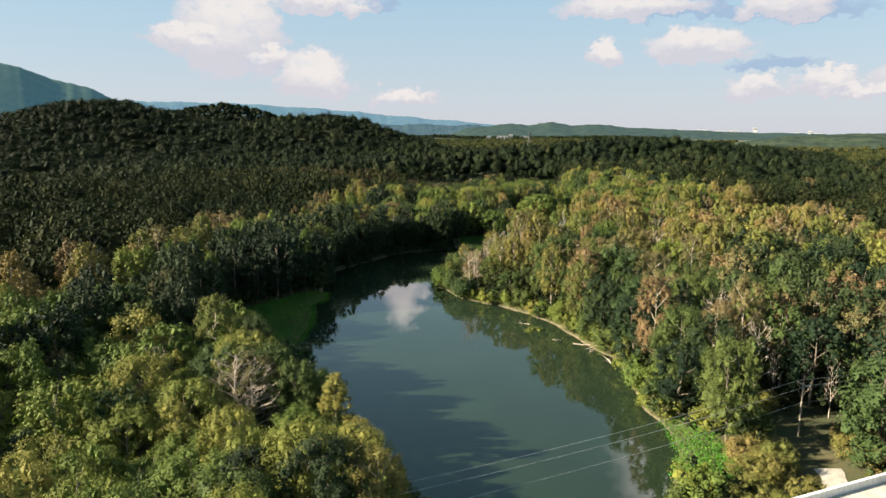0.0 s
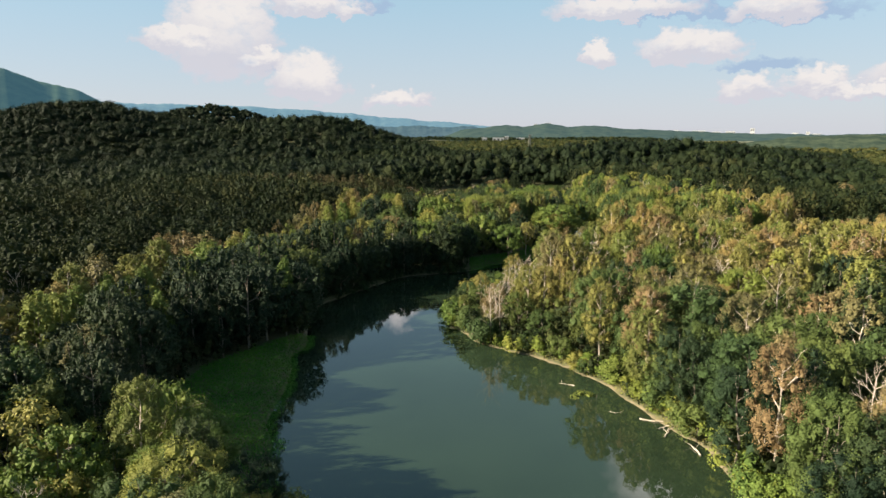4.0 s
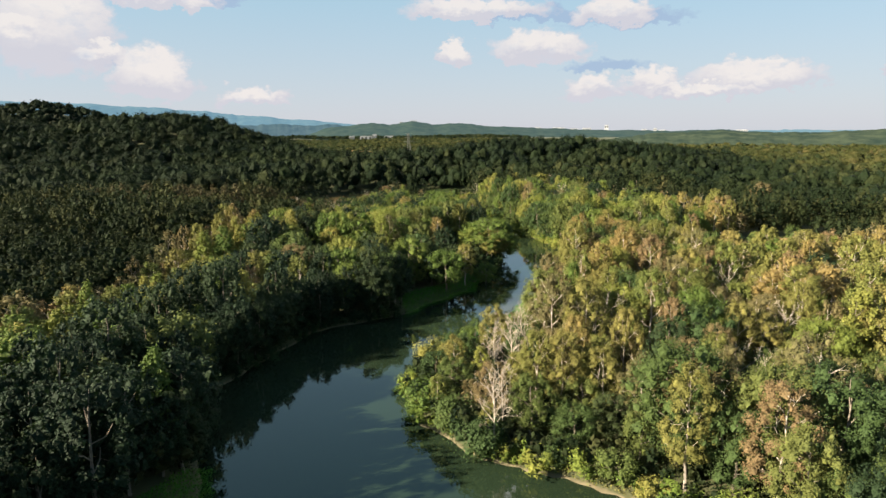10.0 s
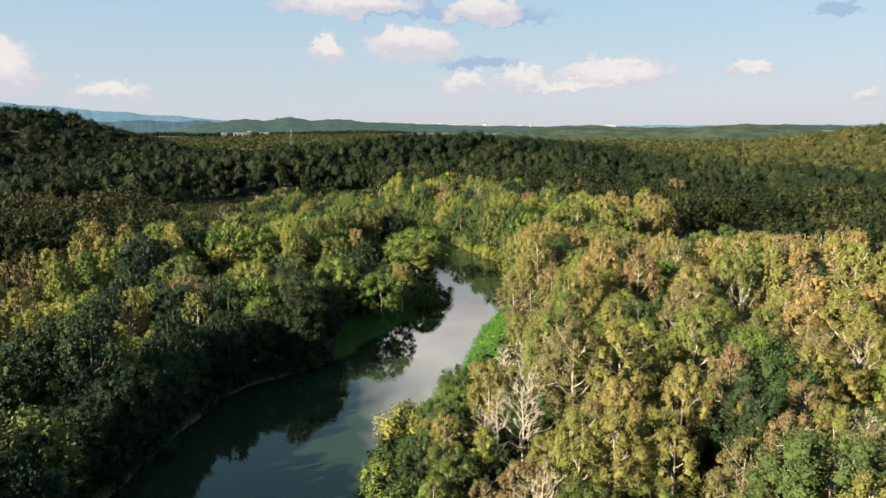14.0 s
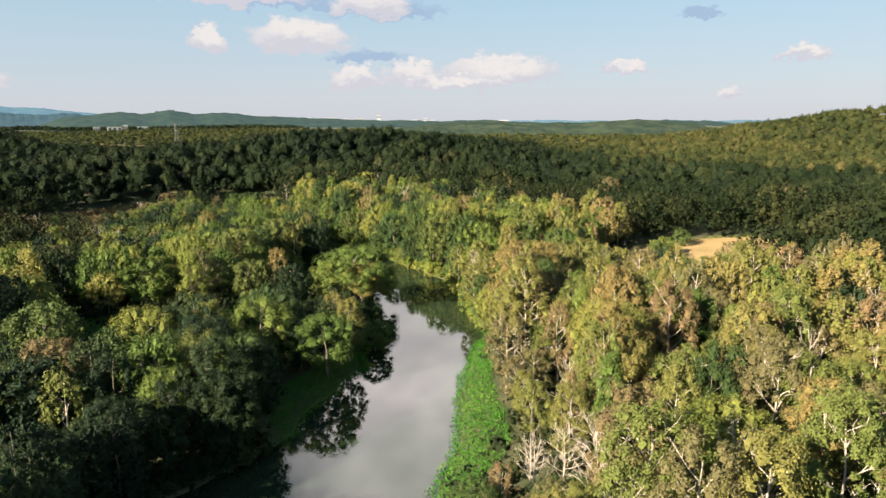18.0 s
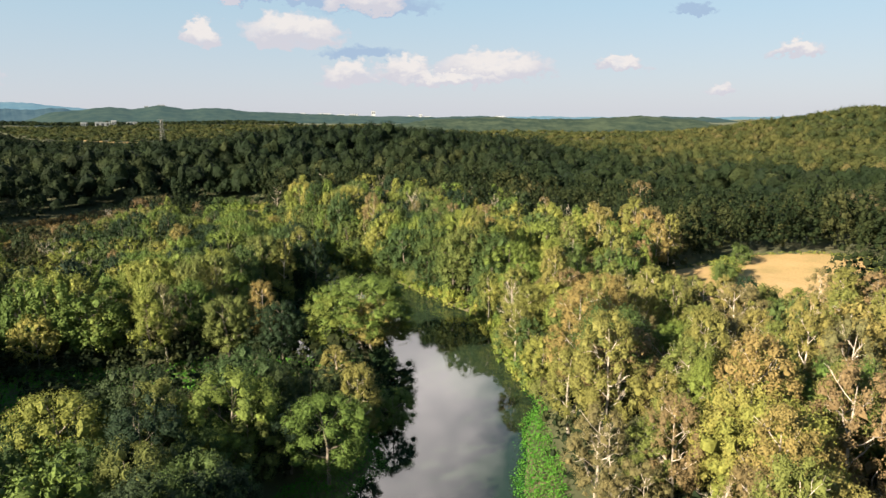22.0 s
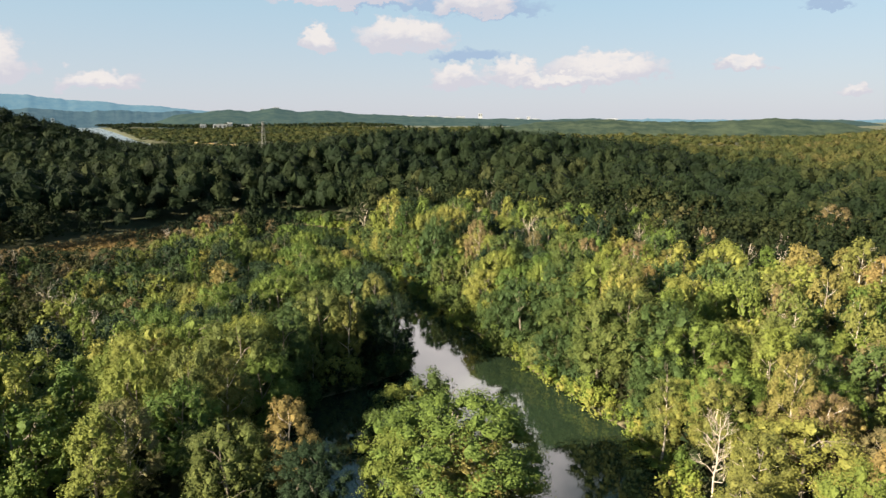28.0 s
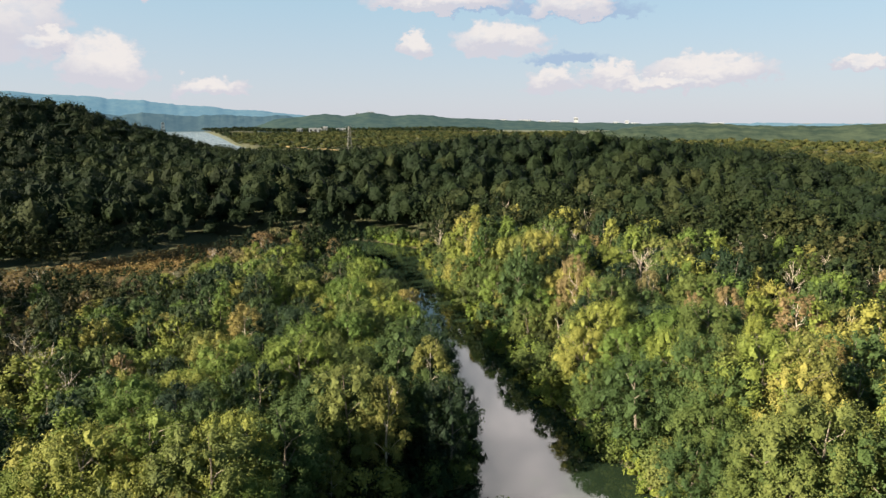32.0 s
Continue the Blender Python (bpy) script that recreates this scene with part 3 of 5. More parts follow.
def crown_leaves(r, height, radius, lobes, leaves, size, low=0.05, point=0.0, lobe=0.27, round_=0.3, core=0):
    """A crown of leaf sprays laid over many uneven lobes, each closed by a lumpy leafy core, with dark clefts between the lobes."""
    cs, ns, vs, fs, ks, base = [], [], [], [], [], 0
    bv, bf = BALLS[core]
    mid = height * (low + 1) / 2
    half = height * (1 - low) / 2
    spin = r.uniform(0, 6.28)
    for i in range(lobes):
        th = spin + i * 2.4 + r.uniform(-0.6, 0.6)
        f = (i + 0.5) / lobes
        zz = -0.9 + 1.85 * f
        prof = math.sqrt(max(0.04, 1 - zz * zz)) * (1 - point * (zz + 0.6) * 0.5)
        rr = radius * prof * r.uniform(0.58, 1.0)
        c = np.array([rr * math.cos(th), rr * math.sin(th), mid + zz * half * 0.76 + r.normal(0, 0.03) * half])
        lr = radius * lobe * r.uniform(0.5, 1.45)
        per = max(4, int(leaves / lobes * (lr / (radius * lobe)) ** 1.6))
        out = np.array([c[0], c[1], (c[2] - (mid - half * 0.3)) * 0.8])
        out = out / (np.linalg.norm(out) + 1e-6)
        d = r.normal(0, 1, (per, 3)) + out * 0.7 + np.array([0, 0, 0.55])
        d /= np.linalg.norm(d, axis=1)[:, None]
        fill = 1.1 - 0.4 * r.random((per, 1)) ** 1.5 + r.normal(0, 0.14, (per, 1))
        shape = np.array([1, 1, r.uniform(0.9, 1.4)])
        cs.append(c + d * lr * fill * shape)
        ns.append(d * (1.25 - round_) + out * round_)
        lump = bv * r.uniform(0.3, 0.74, (len(bv), 1))
        vs.append(c + lump * lr * shape)
        ks.append(bv * 0.9 + out * 0.35)
        fs.append(bf + base)
        base += len(bv)
    lv, lf, ln = leaf_cards(np.concatenate(cs), np.concatenate(ns), size, r, True, 0.42)
    return np.concatenate(vs + [lv]), np.concatenate(fs + [lf + base]), np.concatenate(ks + [ln])


def crown_dome(r, height, radius, bumps, leaves, size, tall=1.0, core=1):
    """A crown seen from afar: leaf sprays laid over one dome with many rounded bulges and clefts, closed inside by a dark core."""
    d = r.normal(0, 1, (bumps, 3)) + np.array([0, 0, 0.5])
    d /= np.linalg.norm(d, axis=1)[:, None]
    w, big_ = r.uniform(0.26, 0.46, bumps), r.uniform(0.8, 1.2, bumps)
    deep = height * 0.34 * tall
    shape = np.array([1, 1, deep / radius])

    def surface(q):
        q = q / np.linalg.norm(q, axis=1)[:, None]
        swell = np.max(big_ * np.exp(-(np.arccos(np.clip(q @ d.T, -1, 1)) / w) ** 2), axis=1)
        return q * (radius * (0.66 + 0.38 * swell))[:, None] * shape

    def facing(q):
        u = np.cross(q, r.normal(0, 1, q.shape))
        u /= np.linalg.norm(u, axis=1)[:, None]
        w2 = np.cross(q, u)
        c = surface(q)
        n = np.cross(surface(q + 0.08 * u) - c, surface(q + 0.08 * w2) - c)
        n /= np.linalg.norm(n, axis=1)[:, None] + 1e-9
        return c, n * 0.85 + q * 0.35

    q = r.normal(0, 1, (leaves * 3, 3))
    q /= np.linalg.norm(q, axis=1)[:, None]
    c, n = facing(q[q[:, 2] > -0.35][:leaves])
    up = np.array([0, 0, height - deep])
    lv, lf, ln = leaf_cards(c + up + r.normal(0, 0.12, c.shape), n * 2.0, size, r, True, 0.3)
    bv, bf = BALLS[core]
    cv, cn = facing(bv)
    cn += r.normal(0, 0.22, cn.shape)
    solid = cv * r.uniform(0.74, 0.93, (len(bv), 1)) + up
    return np.concatenate([solid, lv]), np.concatenate([bf, lf + len(bv)]), np.concatenate([cn, ln])


def tubes(segs, sides=5):
    """Tapered round limbs joined into one array mesh; segs: (p0, p1, r0, r1)."""
    vs, fs = [], []
    for p0, p1, r0, r1 in segs:
        p0, p1 = np.array(p0, float), np.array(p1, float)
        ax = p1 - p0
        ax /= np.linalg.norm(ax) + 1e-9
        u = np.cross(ax, [0.31, 0.87, 0.13])
        u /= np.linalg.norm(u) + 1e-9
        w = np.cross(ax, u)
        b = sum(len(v) for v in vs)
        ang = np.arange(sides) * 2 * math.pi / sides
        ring = np.cos(ang)[:, None] * u + np.sin(ang)[:, None] * w
        vs.append(np.concatenate([p0 + ring * r0, p1 + ring * r1]))
        i = np.arange(sides)
        j = (i + 1) % sides
        fs.append(np.stack([b + i, b + j, b + sides + j, b + sides + i], 1))
    return np.concatenate(vs), np.concatenate(fs)


def pipe(pts, radius, sides=5):
    """One unbroken round cable along points."""
    pts = np.array(pts, float)
    ax = np.gradient(pts, axis=0)
    ax /= np.linalg.norm(ax, axis=1)[:, None]
    u = np.cross(ax, [0, 0, 1.0])
    u /= np.linalg.norm(u, axis=1)[:, None]
    w = np.cross(ax, u)
    ang = np.arange(sides) * 2 * math.pi / sides
    v = pts[:, None] + radius * (np.cos(ang)[None, :, None] * u[:, None] + np.sin(ang)[None, :, None] * w[:, None])
    i = np.arange(sides)
    j = (i + 1) % sides
    f = np.concatenate([np.stack([k * sides + i, k * sides + j, (k + 1) * sides + j, (k + 1) * sides + i], 1) for k in range(len(pts) - 1)])
    return v.reshape(-1, 3), f


def limbs(r, height, radius, girth, forks, depth=2, lean=0.0, first=0.3):
    """Trunk and branching limbs as segments."""
    segs, tips = [], []
    p, n = np.zeros(3), 6
    p[2] = -0.5
    pts = [p.copy()]
    for i in range(n):
        p = p + np.array([r.normal(lean, 0.22), r.normal(0, 0.22), height * 0.86 / n])
        pts.append(p.copy())
    for i in range(n):
        segs.append((pts[i], pts[i + 1], girth * (1 - i / n * 0.85), girth * (1 - (i + 1) / n * 0.85)))

    def grow(start, way, length, rad, left):
        end = start + way * length
        bend = (start + end) / 2 + r.normal(0, 0.08, 3) * length
        segs.append((start, bend, rad, rad * 0.75))
        segs.append((bend, end, rad * 0.75, rad * 0.35))
        tips.append(end)
        if left:
            for _ in range(3):
                w2 = way + r.normal(0, 0.5, 3) + np.array([0, 0, 0.25])
                w2 /= np.linalg.norm(w2)
                grow(start + way * length * r.uniform(0.4, 0.95), w2, length * r.uniform(0.4, 0.65), rad * 0.5, left - 1)

    for i in range(forks):
        f = first + (0.95 - first) * i / forks
        k = f * n
        i0 = min(int(k), n - 1)
        st = pts[i0] + (pts[i0 + 1] - pts[i0]) * (k - i0)
        th = i * 2.4 + r.uniform(-0.5, 0.5)
        up = 0.35 + 0.9 * f
        way = np.array([math.cos(th), math.sin(th), up])
        way /= np.linalg.norm(way)
        grow(st, way, radius * r.uniform(0.7, 1.1) * (1.15 - 0.5 * f), girth * 0.42 * (1.1 - 0.6 * f), depth)
    return segs, tips


def joined(a, b):
    return np.concatenate([a[0], b[0]]), np.concatenate([a[1], b[1] + len(a[0])])


def tree_thing(name, label, category, crown, trunk, crown_mat, trunk_mat, group):
    top = new(name)
    tagged(top, label, category, group)
    part("trunk", numpy_mesh("trunk", *trunk, trunk_mat), None, top)
    if crown is not None:
        part("crown", numpy_mesh("crown", crown[0], crown[1], crown_mat, normals=crown[2]), None, top)
    return top


def family(name, label, build, group, category="tree", count=3):
    """Templates of one kind: fully leaved ones, then plainer ones for places farther from the river."""
    return [build(np.random.default_rng(100 + 17 * i + 3 * len(name) + 5 * ord(name[0])), name, label, group, category, i >= count) for i in range(2 * count)]


def fine(far_):
    """Number of leaf sprays and their size."""
    return (2700, 0.54) if far_ else (11000, 0.28)


def broad(r, name, label, group, category, far_):
    n, size = fine(far_)
    segs, _ = limbs(r, 22, 5, 0.34, 6, 0)
    return tree_thing(name, label, category, crown_leaves(r, 22, 5.9, 88, n, size * 1.0, lobe=0.19, core=0), tubes(segs), mat_shaded, mat_bark, group)


def oak(r, name, label, group, category, far_):
    n, size = fine(far_)
    segs, _ = limbs(r, 20, 5.5, 0.36, 6, 0)
    return tree_thing(name, label, category, crown_leaves(r, 20, 6.5, 92, n, size * 1.0, lobe=0.19, core=0), tubes(segs), mat_deep, mat_bark, group)


def golden(r, name, label, group, category, far_):
    n, size = fine(far_)
    segs, _ = limbs(r, 23, 4.8, 0.32, 8, 1)
    return tree_thing(name, label, category, crown_leaves(r, 23, 5.0, 84, n, size * 0.95, low=0.12, point=0.3, lobe=0.19, core=0), tubes(segs, 4), mat_gold, mat_pale, group)


def tanned(r, name, label, group, category, far_):
    n, size = fine(far_)
    segs, tips = limbs(r, 22, 4.8, 0.3, 10, 1)
    return tree_thing(name, label, category, crown_leaves(r, 22, 5.0, 62, int(n * 0.75), size * 0.9, low=0.14, point=0.2, lobe=0.18, core=0), tubes(segs, 4), mat_tan, mat_pale, group)


def slender(r, name, label, group, category, far_):
    n, size = fine(far_)
    segs, _ = limbs(r, 21, 3.0, 0.24, 6, 0)
    return tree_thing(name, label, category, crown_leaves(r, 21, 3.8, 60, int(n * 0.8), size * 0.95, low=0.06, point=0.55, lobe=0.25, core=0), tubes(segs, 4), mat_shrub, mat_bark, group)


def spreading(r, name, label, group, category, far_):
    n, size = fine(far_)
    segs, _ = limbs(r, 20, 6.5, 0.4, 7, 1)
    return tree_thing(name, label, category, crown_leaves(r, 20, 7.3, 100, int(n * 1.25), size * 1.0, low=0.1, lobe=0.175, core=0), tubes(segs, 4), mat_shrub, mat_bark, group)


def bare(r, name, label, group, category, far_):
    segs, tips = limbs(r, 20, 4.6, 0.25, 16, 2 if far_ else 3)
    return tree_thing(name, label, category, None, tubes(segs, 4), None, mat_pale, group)


def bush(r, name, label, group, category, far_):
    segs, _ = limbs(r, 5, 2.0, 0.1, 5, 0)
    return tree_thing(name, label, category, crown_leaves(r, 6.0, 3.2, 14, 1500, 0.4, low=0.0, lobe=0.4), tubes(segs, 4), mat_deep if far_ else mat_shrub, mat_bark, group)


def scrub(r, name, label, group, category, far_):
    segs, _ = limbs(r, 5, 2.0, 0.1, 5, 0)
    return tree_thing(name, label, category, crown_leaves(r, 4.6, 3.1, 34, 4200, 0.2, low=0.0, lobe=0.26), tubes(segs, 4), mat_gold, mat_bark, group)


BANK = "trees along the river banks"
KINDS = {
    "broad": family("broadleaf_tree", "tall dark green broadleaf tree with a lumpy full crown", broad, BANK),
    "oak": family("oak_tree", "deep green oak with a dense rounded crown", oak, BANK),
    "gold": family("sycamore_tree", "tall yellow-green sycamore with a pale trunk in low sun", golden, BANK),
    "tan": family("turning_tree", "tall thin tree with tan turning leaves and pale limbs", tanned, BANK),
    "slender": family("slender_tree", "narrow upright green tree with a pointed crown", slender, BANK),
    "spreading": family("spreading_tree", "wide spreading tree with a domed mixed-green crown", spreading, BANK),
    "bare": family("bare_tree", "leafless bleached grey-brown tree with many fine branches", bare, BANK),
    "bush": family("bank_shrub", "round green shrub overhanging the water's edge", bush, "shrubs on the river banks", "shrub", 2),
    "scrub": family("scrub_bush", "rounded olive-brown shrub beside the gravel track", scrub, "shrubs on the river banks", "shrub", 2),
}
LIMIT = {"broad": 300, "oak": 300, "gold": 300, "tan": 250, "slender": 280, "spreading": 280, "bare": 70, "bush": 60}


def scatter(x0, x1, y0, y1, step, r):
    """Jittered grid of places."""
    xs, ys = np.arange(x0, x1, step), np.arange(y0, y1, step)
    X, Y = np.meshgrid(xs, ys)
    X = X + (np.arange(len(ys)) % 2)[:, None] * step * 0.5
    p = np.stack([X.ravel(), Y.ravel()], 1)
    return p + r.uniform(-0.38, 0.38, p.shape) * step


def low_growth(px, py):
    """Share of full tree height: the marshy point inside the bend and the river's first shores carry lower growth."""
    a = np.exp(-((px - 5) / 48) ** 2 - ((py - 520) / 95) ** 2)
    b = np.exp(-((px + 45) / 45) ** 2 - ((py - 105) / 55) ** 2)
    c = np.exp(-((px - 260) / 110) ** 2 - ((py - 470) / 60) ** 2)
    e = np.exp(-((px + 110) / 60) ** 2 - ((py - 330) / 60) ** 2)
    f = np.exp(-((px + 10) / 75) ** 2 - ((py - 602) / 34) ** 2)
    g = np.exp(-((px - 150) / 42) ** 2 - ((py - 345) / 34) ** 2)
    return np.maximum(0.2, 1 - 0.5 * a - 0.28 * b - 0.3 * c - 0.2 * e - 0.55 * f - 0.45 * g - 0.25 * np.exp(-((px - 50) / 130) ** 2 - ((py - 990) / 130) ** 2) - 0.6 * np.exp(-((px - 90) / 130) ** 2 - ((py - 1370) / 170) ** 2) - 0.65 * np.exp(-((px - 705) / 60) ** 2 - ((py - 975) / 60) ** 2) - 0.42 * np.exp(-((px - 64) / 15) ** 2 - ((py - 556) / 42) ** 2) - 0.22 * np.exp(-((px + 2) / 12) ** 2 - ((py - 240) / 14) ** 2) - 0.3 * np.exp(-((px - 12) / 14) ** 2 - ((py - 268) / 18) ** 2))


def hollow(px, py):
    """The low weedy hollow behind the first trees of the left bank."""
    return (py > 353) & (py < 394 - 0.45 * (px - 28) + 3 * wobble(px, py, 0.15, 2.0)) & (px > -22) & (px < 50)


def marsh(px, py):
    """The reedy slough where the river turns away."""
    return (px < 62) & (px > -160) & (py > 585) & (shore(px, py) < 6.5)


BLEACHED = ((39, 269, 7), (33, 273, 4.5), (44, 260, 4), (61, 312, 3.5), (65, 308, 3.5), (22, 246, 4), (74, 322, 5), (98, 366, 6), (-35, 110, 6), (-33, 102, 4.5), (-31.5, 93, 4), (62, 125, 5.5), (58, 119, 6), (53, 115, 5), (64, 118, 6), (70, 115, 6.5), (71, 108, 6), (21, 241, 4.5))


def round_bleached(px, py):
    """Room round the bleached trees and those that stand out beside them."""
    near_ = px < -1e9
    for x, y, r in BLEACHED:
        near_ = near_ | (np.hypot(px - x, py - y) < r)
    return near_


def open_land(px, py):
    """True where no tree stands: water, weeds, field, road, marsh, and round the bleached trees."""
    d = shore(px, py)
    return (d < 0.6) | (in_field(px, py) > -0.1) | in_weeds(px, py, 1.8) | on_road(px, py) | marsh(px, py) | hollow(px, py) | by_pole(px, py) | round_bleached(px, py) | (np.hypot(px - 54, py - 384) < 15) | (np.hypot(px - 65, py - 420) < 13)


def by_pole(px, py):
    """The cleared strip in front of the utility pole."""
    k = np.clip(((px - 28) * 37 + (py - 55) * 58) / (37 ** 2 + 58 ** 2), 0, 1)
    return np.hypot(px - 28 - 37 * k, py - 55 - 58 * k) < 6.5


def in_weeds(px, py, margin=0.0):
    """The bright green weed beds at the water's edge."""
    d = shore(px, py)
    left = (d > -2.0) & (px < -25) & (py > 134) & (py < 226) & (px > -61 + np.maximum(py - 196, 0) * 0.62 + 1.4 * np.clip(160 - py, 0, 18))
    k = ((px - 32) * 46 + (py - 298) * 48) / (46 ** 2 + 48 ** 2)
    right = (k > -0.5) & (k < 1.0) & (px > 8) & (py > 262) & (d > -1.5) & (d < np.where(k > 0, 9.5 * (1.05 - k * 1.0), np.maximum(3.5, 10 * (1 + 2.4 * k))) + margin * np.clip(1.1 - k, 0, 1.1))
    low = (np.hypot((px - 43) / 0.8, (py - 108) / 1.9) < 8) & (d > -0.7)
    return (left | right | low) & (py < 360)


def on_road(px, py):
    """The gravel track by the pole and the highway over the bridge."""
    track = (np.abs(px - track_x(py)) < 3.4) & (py > 60) & (py < 101)
    deck = np.abs(py - BRIDGE_Y + 6 - px * BRIDGE_SLOPE) < 13
    return track | deck


def track_x(py):
    return 60 + 3.0 * np.sin((py - 92) * 0.12) + np.maximum(py - 104, 0) * 0.9


BRIDGE_Y, BRIDGE_SLOPE = 58.4, 0.40

def valley_gap(px, py):
    """Metres in plan from a straight line down the middle of the valley."""
    k = np.clip((px * 85 + (py - 90) * 410) / (85 ** 2 + 410 ** 2), 0, 1)
    return np.hypot(px - 85 * k, py - 90 - 410 * k)


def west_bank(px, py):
    """True on the western side of the river, where shade is put into the leaf colours."""
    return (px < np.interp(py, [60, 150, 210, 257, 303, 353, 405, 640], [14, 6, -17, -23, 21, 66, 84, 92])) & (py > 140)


near = scatter(-190, 260, 60, 640, 7.0, rng)
near = near[~open_land(near[:, 0], near[:, 1])]
gap = valley_gap(near[:, 0], near[:, 1])
bearing = np.degrees(np.arctan2(near[:, 0] + 22, near[:, 1] - 40))
keep = (gap < 165) & (bearing < 75) & (bearing > -62)
near, gap = near[keep], gap[keep]
order = np.argsort(gap)
made = {k: 0 for k in KINDS}
left_over = []
for x, y in near[order]:
    d = float(shore(np.array([x]), np.array([y]))[0])
    side = x > np.interp(y, [60, 150, 210, 257, 303, 353, 405, 640], [14, 6, -17, -23, 21, 66, 84, 92])
    g = rng.random()
    patch = float(wobble(np.array([x]), np.array([y]), 0.035, 6.0)[0])
    # the west bank mostly draws the darkened broad kind, its shade carried by colour
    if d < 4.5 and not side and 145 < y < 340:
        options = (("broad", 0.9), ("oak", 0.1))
    elif side and y > 330 and d < 9:
        options = (("gold", 0.5 if y < 395 else 0.1), ("spreading", 0.3 if y < 395 else 0.14), ("bush", 0.1), ("oak", 0.61), ("slender", 0.05))
    elif side and y < 190:
        options = (("oak", 0.5), ("broad", 0.32), ("tan", 0.16), ("slender", 0.02))
    elif d < 4.5:
        options = (("bush", 0.2), ("broad", 0.3), ("spreading", 0.2), ("gold", 0.2), ("slender", 0.1))
    elif y > 450 and (not side or d > 7):
        options = (("oak", 0.34), ("broad", 0.18), ("slender", 0.2), ("spreading", 0.2), ("gold", 0.05), ("tan", 0.03))
    elif 395 < y < 450 and not side and d > 10:
        options = (("spreading", 0.42), ("gold", 0.06), ("slender", 0.2), ("oak", 0.28), ("tan", 0.04))
    elif 395 < y < 450 and side and d > 9:
        options = (("spreading", 0.36), ("gold", 0.16), ("slender", 0.24), ("oak", 0.22), ("tan", 0.02))
    elif y > 395 and not side:
        options = (("spreading", 0.44), ("slender", 0.26), ("oak", 0.2), ("gold", 0.06), ("tan", 0.04)) if d > 14 else (("oak", 0.6), ("spreading", 0.3), ("slender", 0.1))
    elif y > 395 and d > 9:
        options = (("oak", 0.36), ("slender", 0.24), ("spreading", 0.28), ("gold", 0.08), ("tan", 0.04))
    elif side and y < 222:
        options = (("tan", 0.26 + 0.1 * patch), ("broad", 0.14), ("oak", 0.44), ("gold", 0.08), ("slender", 0.08))
    elif side:
        options = (("gold", 0.5 + 0.15 * patch), ("tan", 0.24), ("oak", 0.08), ("slender", 0.1), ("spreading", 0.08))
    elif y < 150:
        options = (("spreading", 0.4), ("slender", 0.2), ("oak", 0.24), ("broad", 0.08), ("gold", 0.06), ("tan", 0.02))
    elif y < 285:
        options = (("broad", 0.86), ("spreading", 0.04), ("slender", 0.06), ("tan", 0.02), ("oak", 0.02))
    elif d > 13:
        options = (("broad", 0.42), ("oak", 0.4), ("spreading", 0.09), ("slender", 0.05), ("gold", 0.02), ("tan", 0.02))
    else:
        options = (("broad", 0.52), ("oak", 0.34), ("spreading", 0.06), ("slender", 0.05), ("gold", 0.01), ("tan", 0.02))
    if valley_gap(x, y) > 112 + 40 * rng.random():
        options = (("oak", 0.42), ("spreading", 0.2), ("slender", 0.3), ("gold", 0.05 * side), ("tan", 0.03 * side), ("broad", 0.1))
    kind, acc = options[-1][0], 0.0
    for name_, share in options:
        acc += share
        if g < acc:
            kind = name_
            break
    if d > 2 and rng.random() < (0.03 if side else 0.006):
        kind = "bare"
    if made[kind] >= LIMIT[kind] and y > 440:
        left_over.append((x, y))
        continue
    if made[kind] >= LIMIT[kind]:
        free = [k for k in ("oak", "broad", "spreading", "slender", "gold", "tan") if made[k] < LIMIT[k]]
        if not free:
            left_over.append((x, y))
            continue
        kind = free[0]
    made[kind] += 1
    s = rng.uniform(0.62, 1.22) * float(low_growth(np.array([x]), np.array([y]))[0])
    if d < 5 and kind != "bush" and not (side and y < 200):
        s *= 0.85
    if not side and 300 < y < 356:
        s *= 0.8
    if side and 205 < y < 305 and d < 26:
        s *= min(1.0, 0.4 + 0.022 * d)
    z = float(land(np.array([x]), np.array([y]))[0])
    half_ = len(KINDS[kind]) // 2
    far_ = 0 if valley_gap(x, y) < 58 else half_
    src = KINDS[kind][far_ + int(rng.integers(half_))]
    ob = copy_thing(src, pose(float(x), float(y), z - 0.3, 0, 0, float(rng.uniform(0, 360))))
    wide_ = (0.35 + 0.65 * s) * rng.uniform(0.72, 1.14)
    ob.scale = (wide_, wide_, s)
# a skirt of shrubs along the water
skirt = scatter(-70, 130, 80, 690, 4.8, np.random.default_rng(5))
ds = shore(skirt[:, 0], skirt[:, 1])
skirt = skirt[(ds > -0.3) & (ds < 2.6) & ~in_weeds(skirt[:, 0], skirt[:, 1]) & ~marsh(skirt[:, 0], skirt[:, 1]) & ~on_road(skirt[:, 0], skirt[:, 1])]
wall = scatter(-70, 70, 150, 395, 5.2, np.random.default_rng(9))
dw = shore(wall[:, 0], wall[:, 1])
wall = wall[(dw > 0.8) & (dw < 5.2) & west_bank(wall[:, 0], wall[:, 1]) & ~in_weeds(wall[:, 0], wall[:, 1], 2.0) & ~hollow(wall[:, 0], wall[:, 1]) & (np.hypot(wall[:, 0] - 54, wall[:, 1] - 384) > 16)]
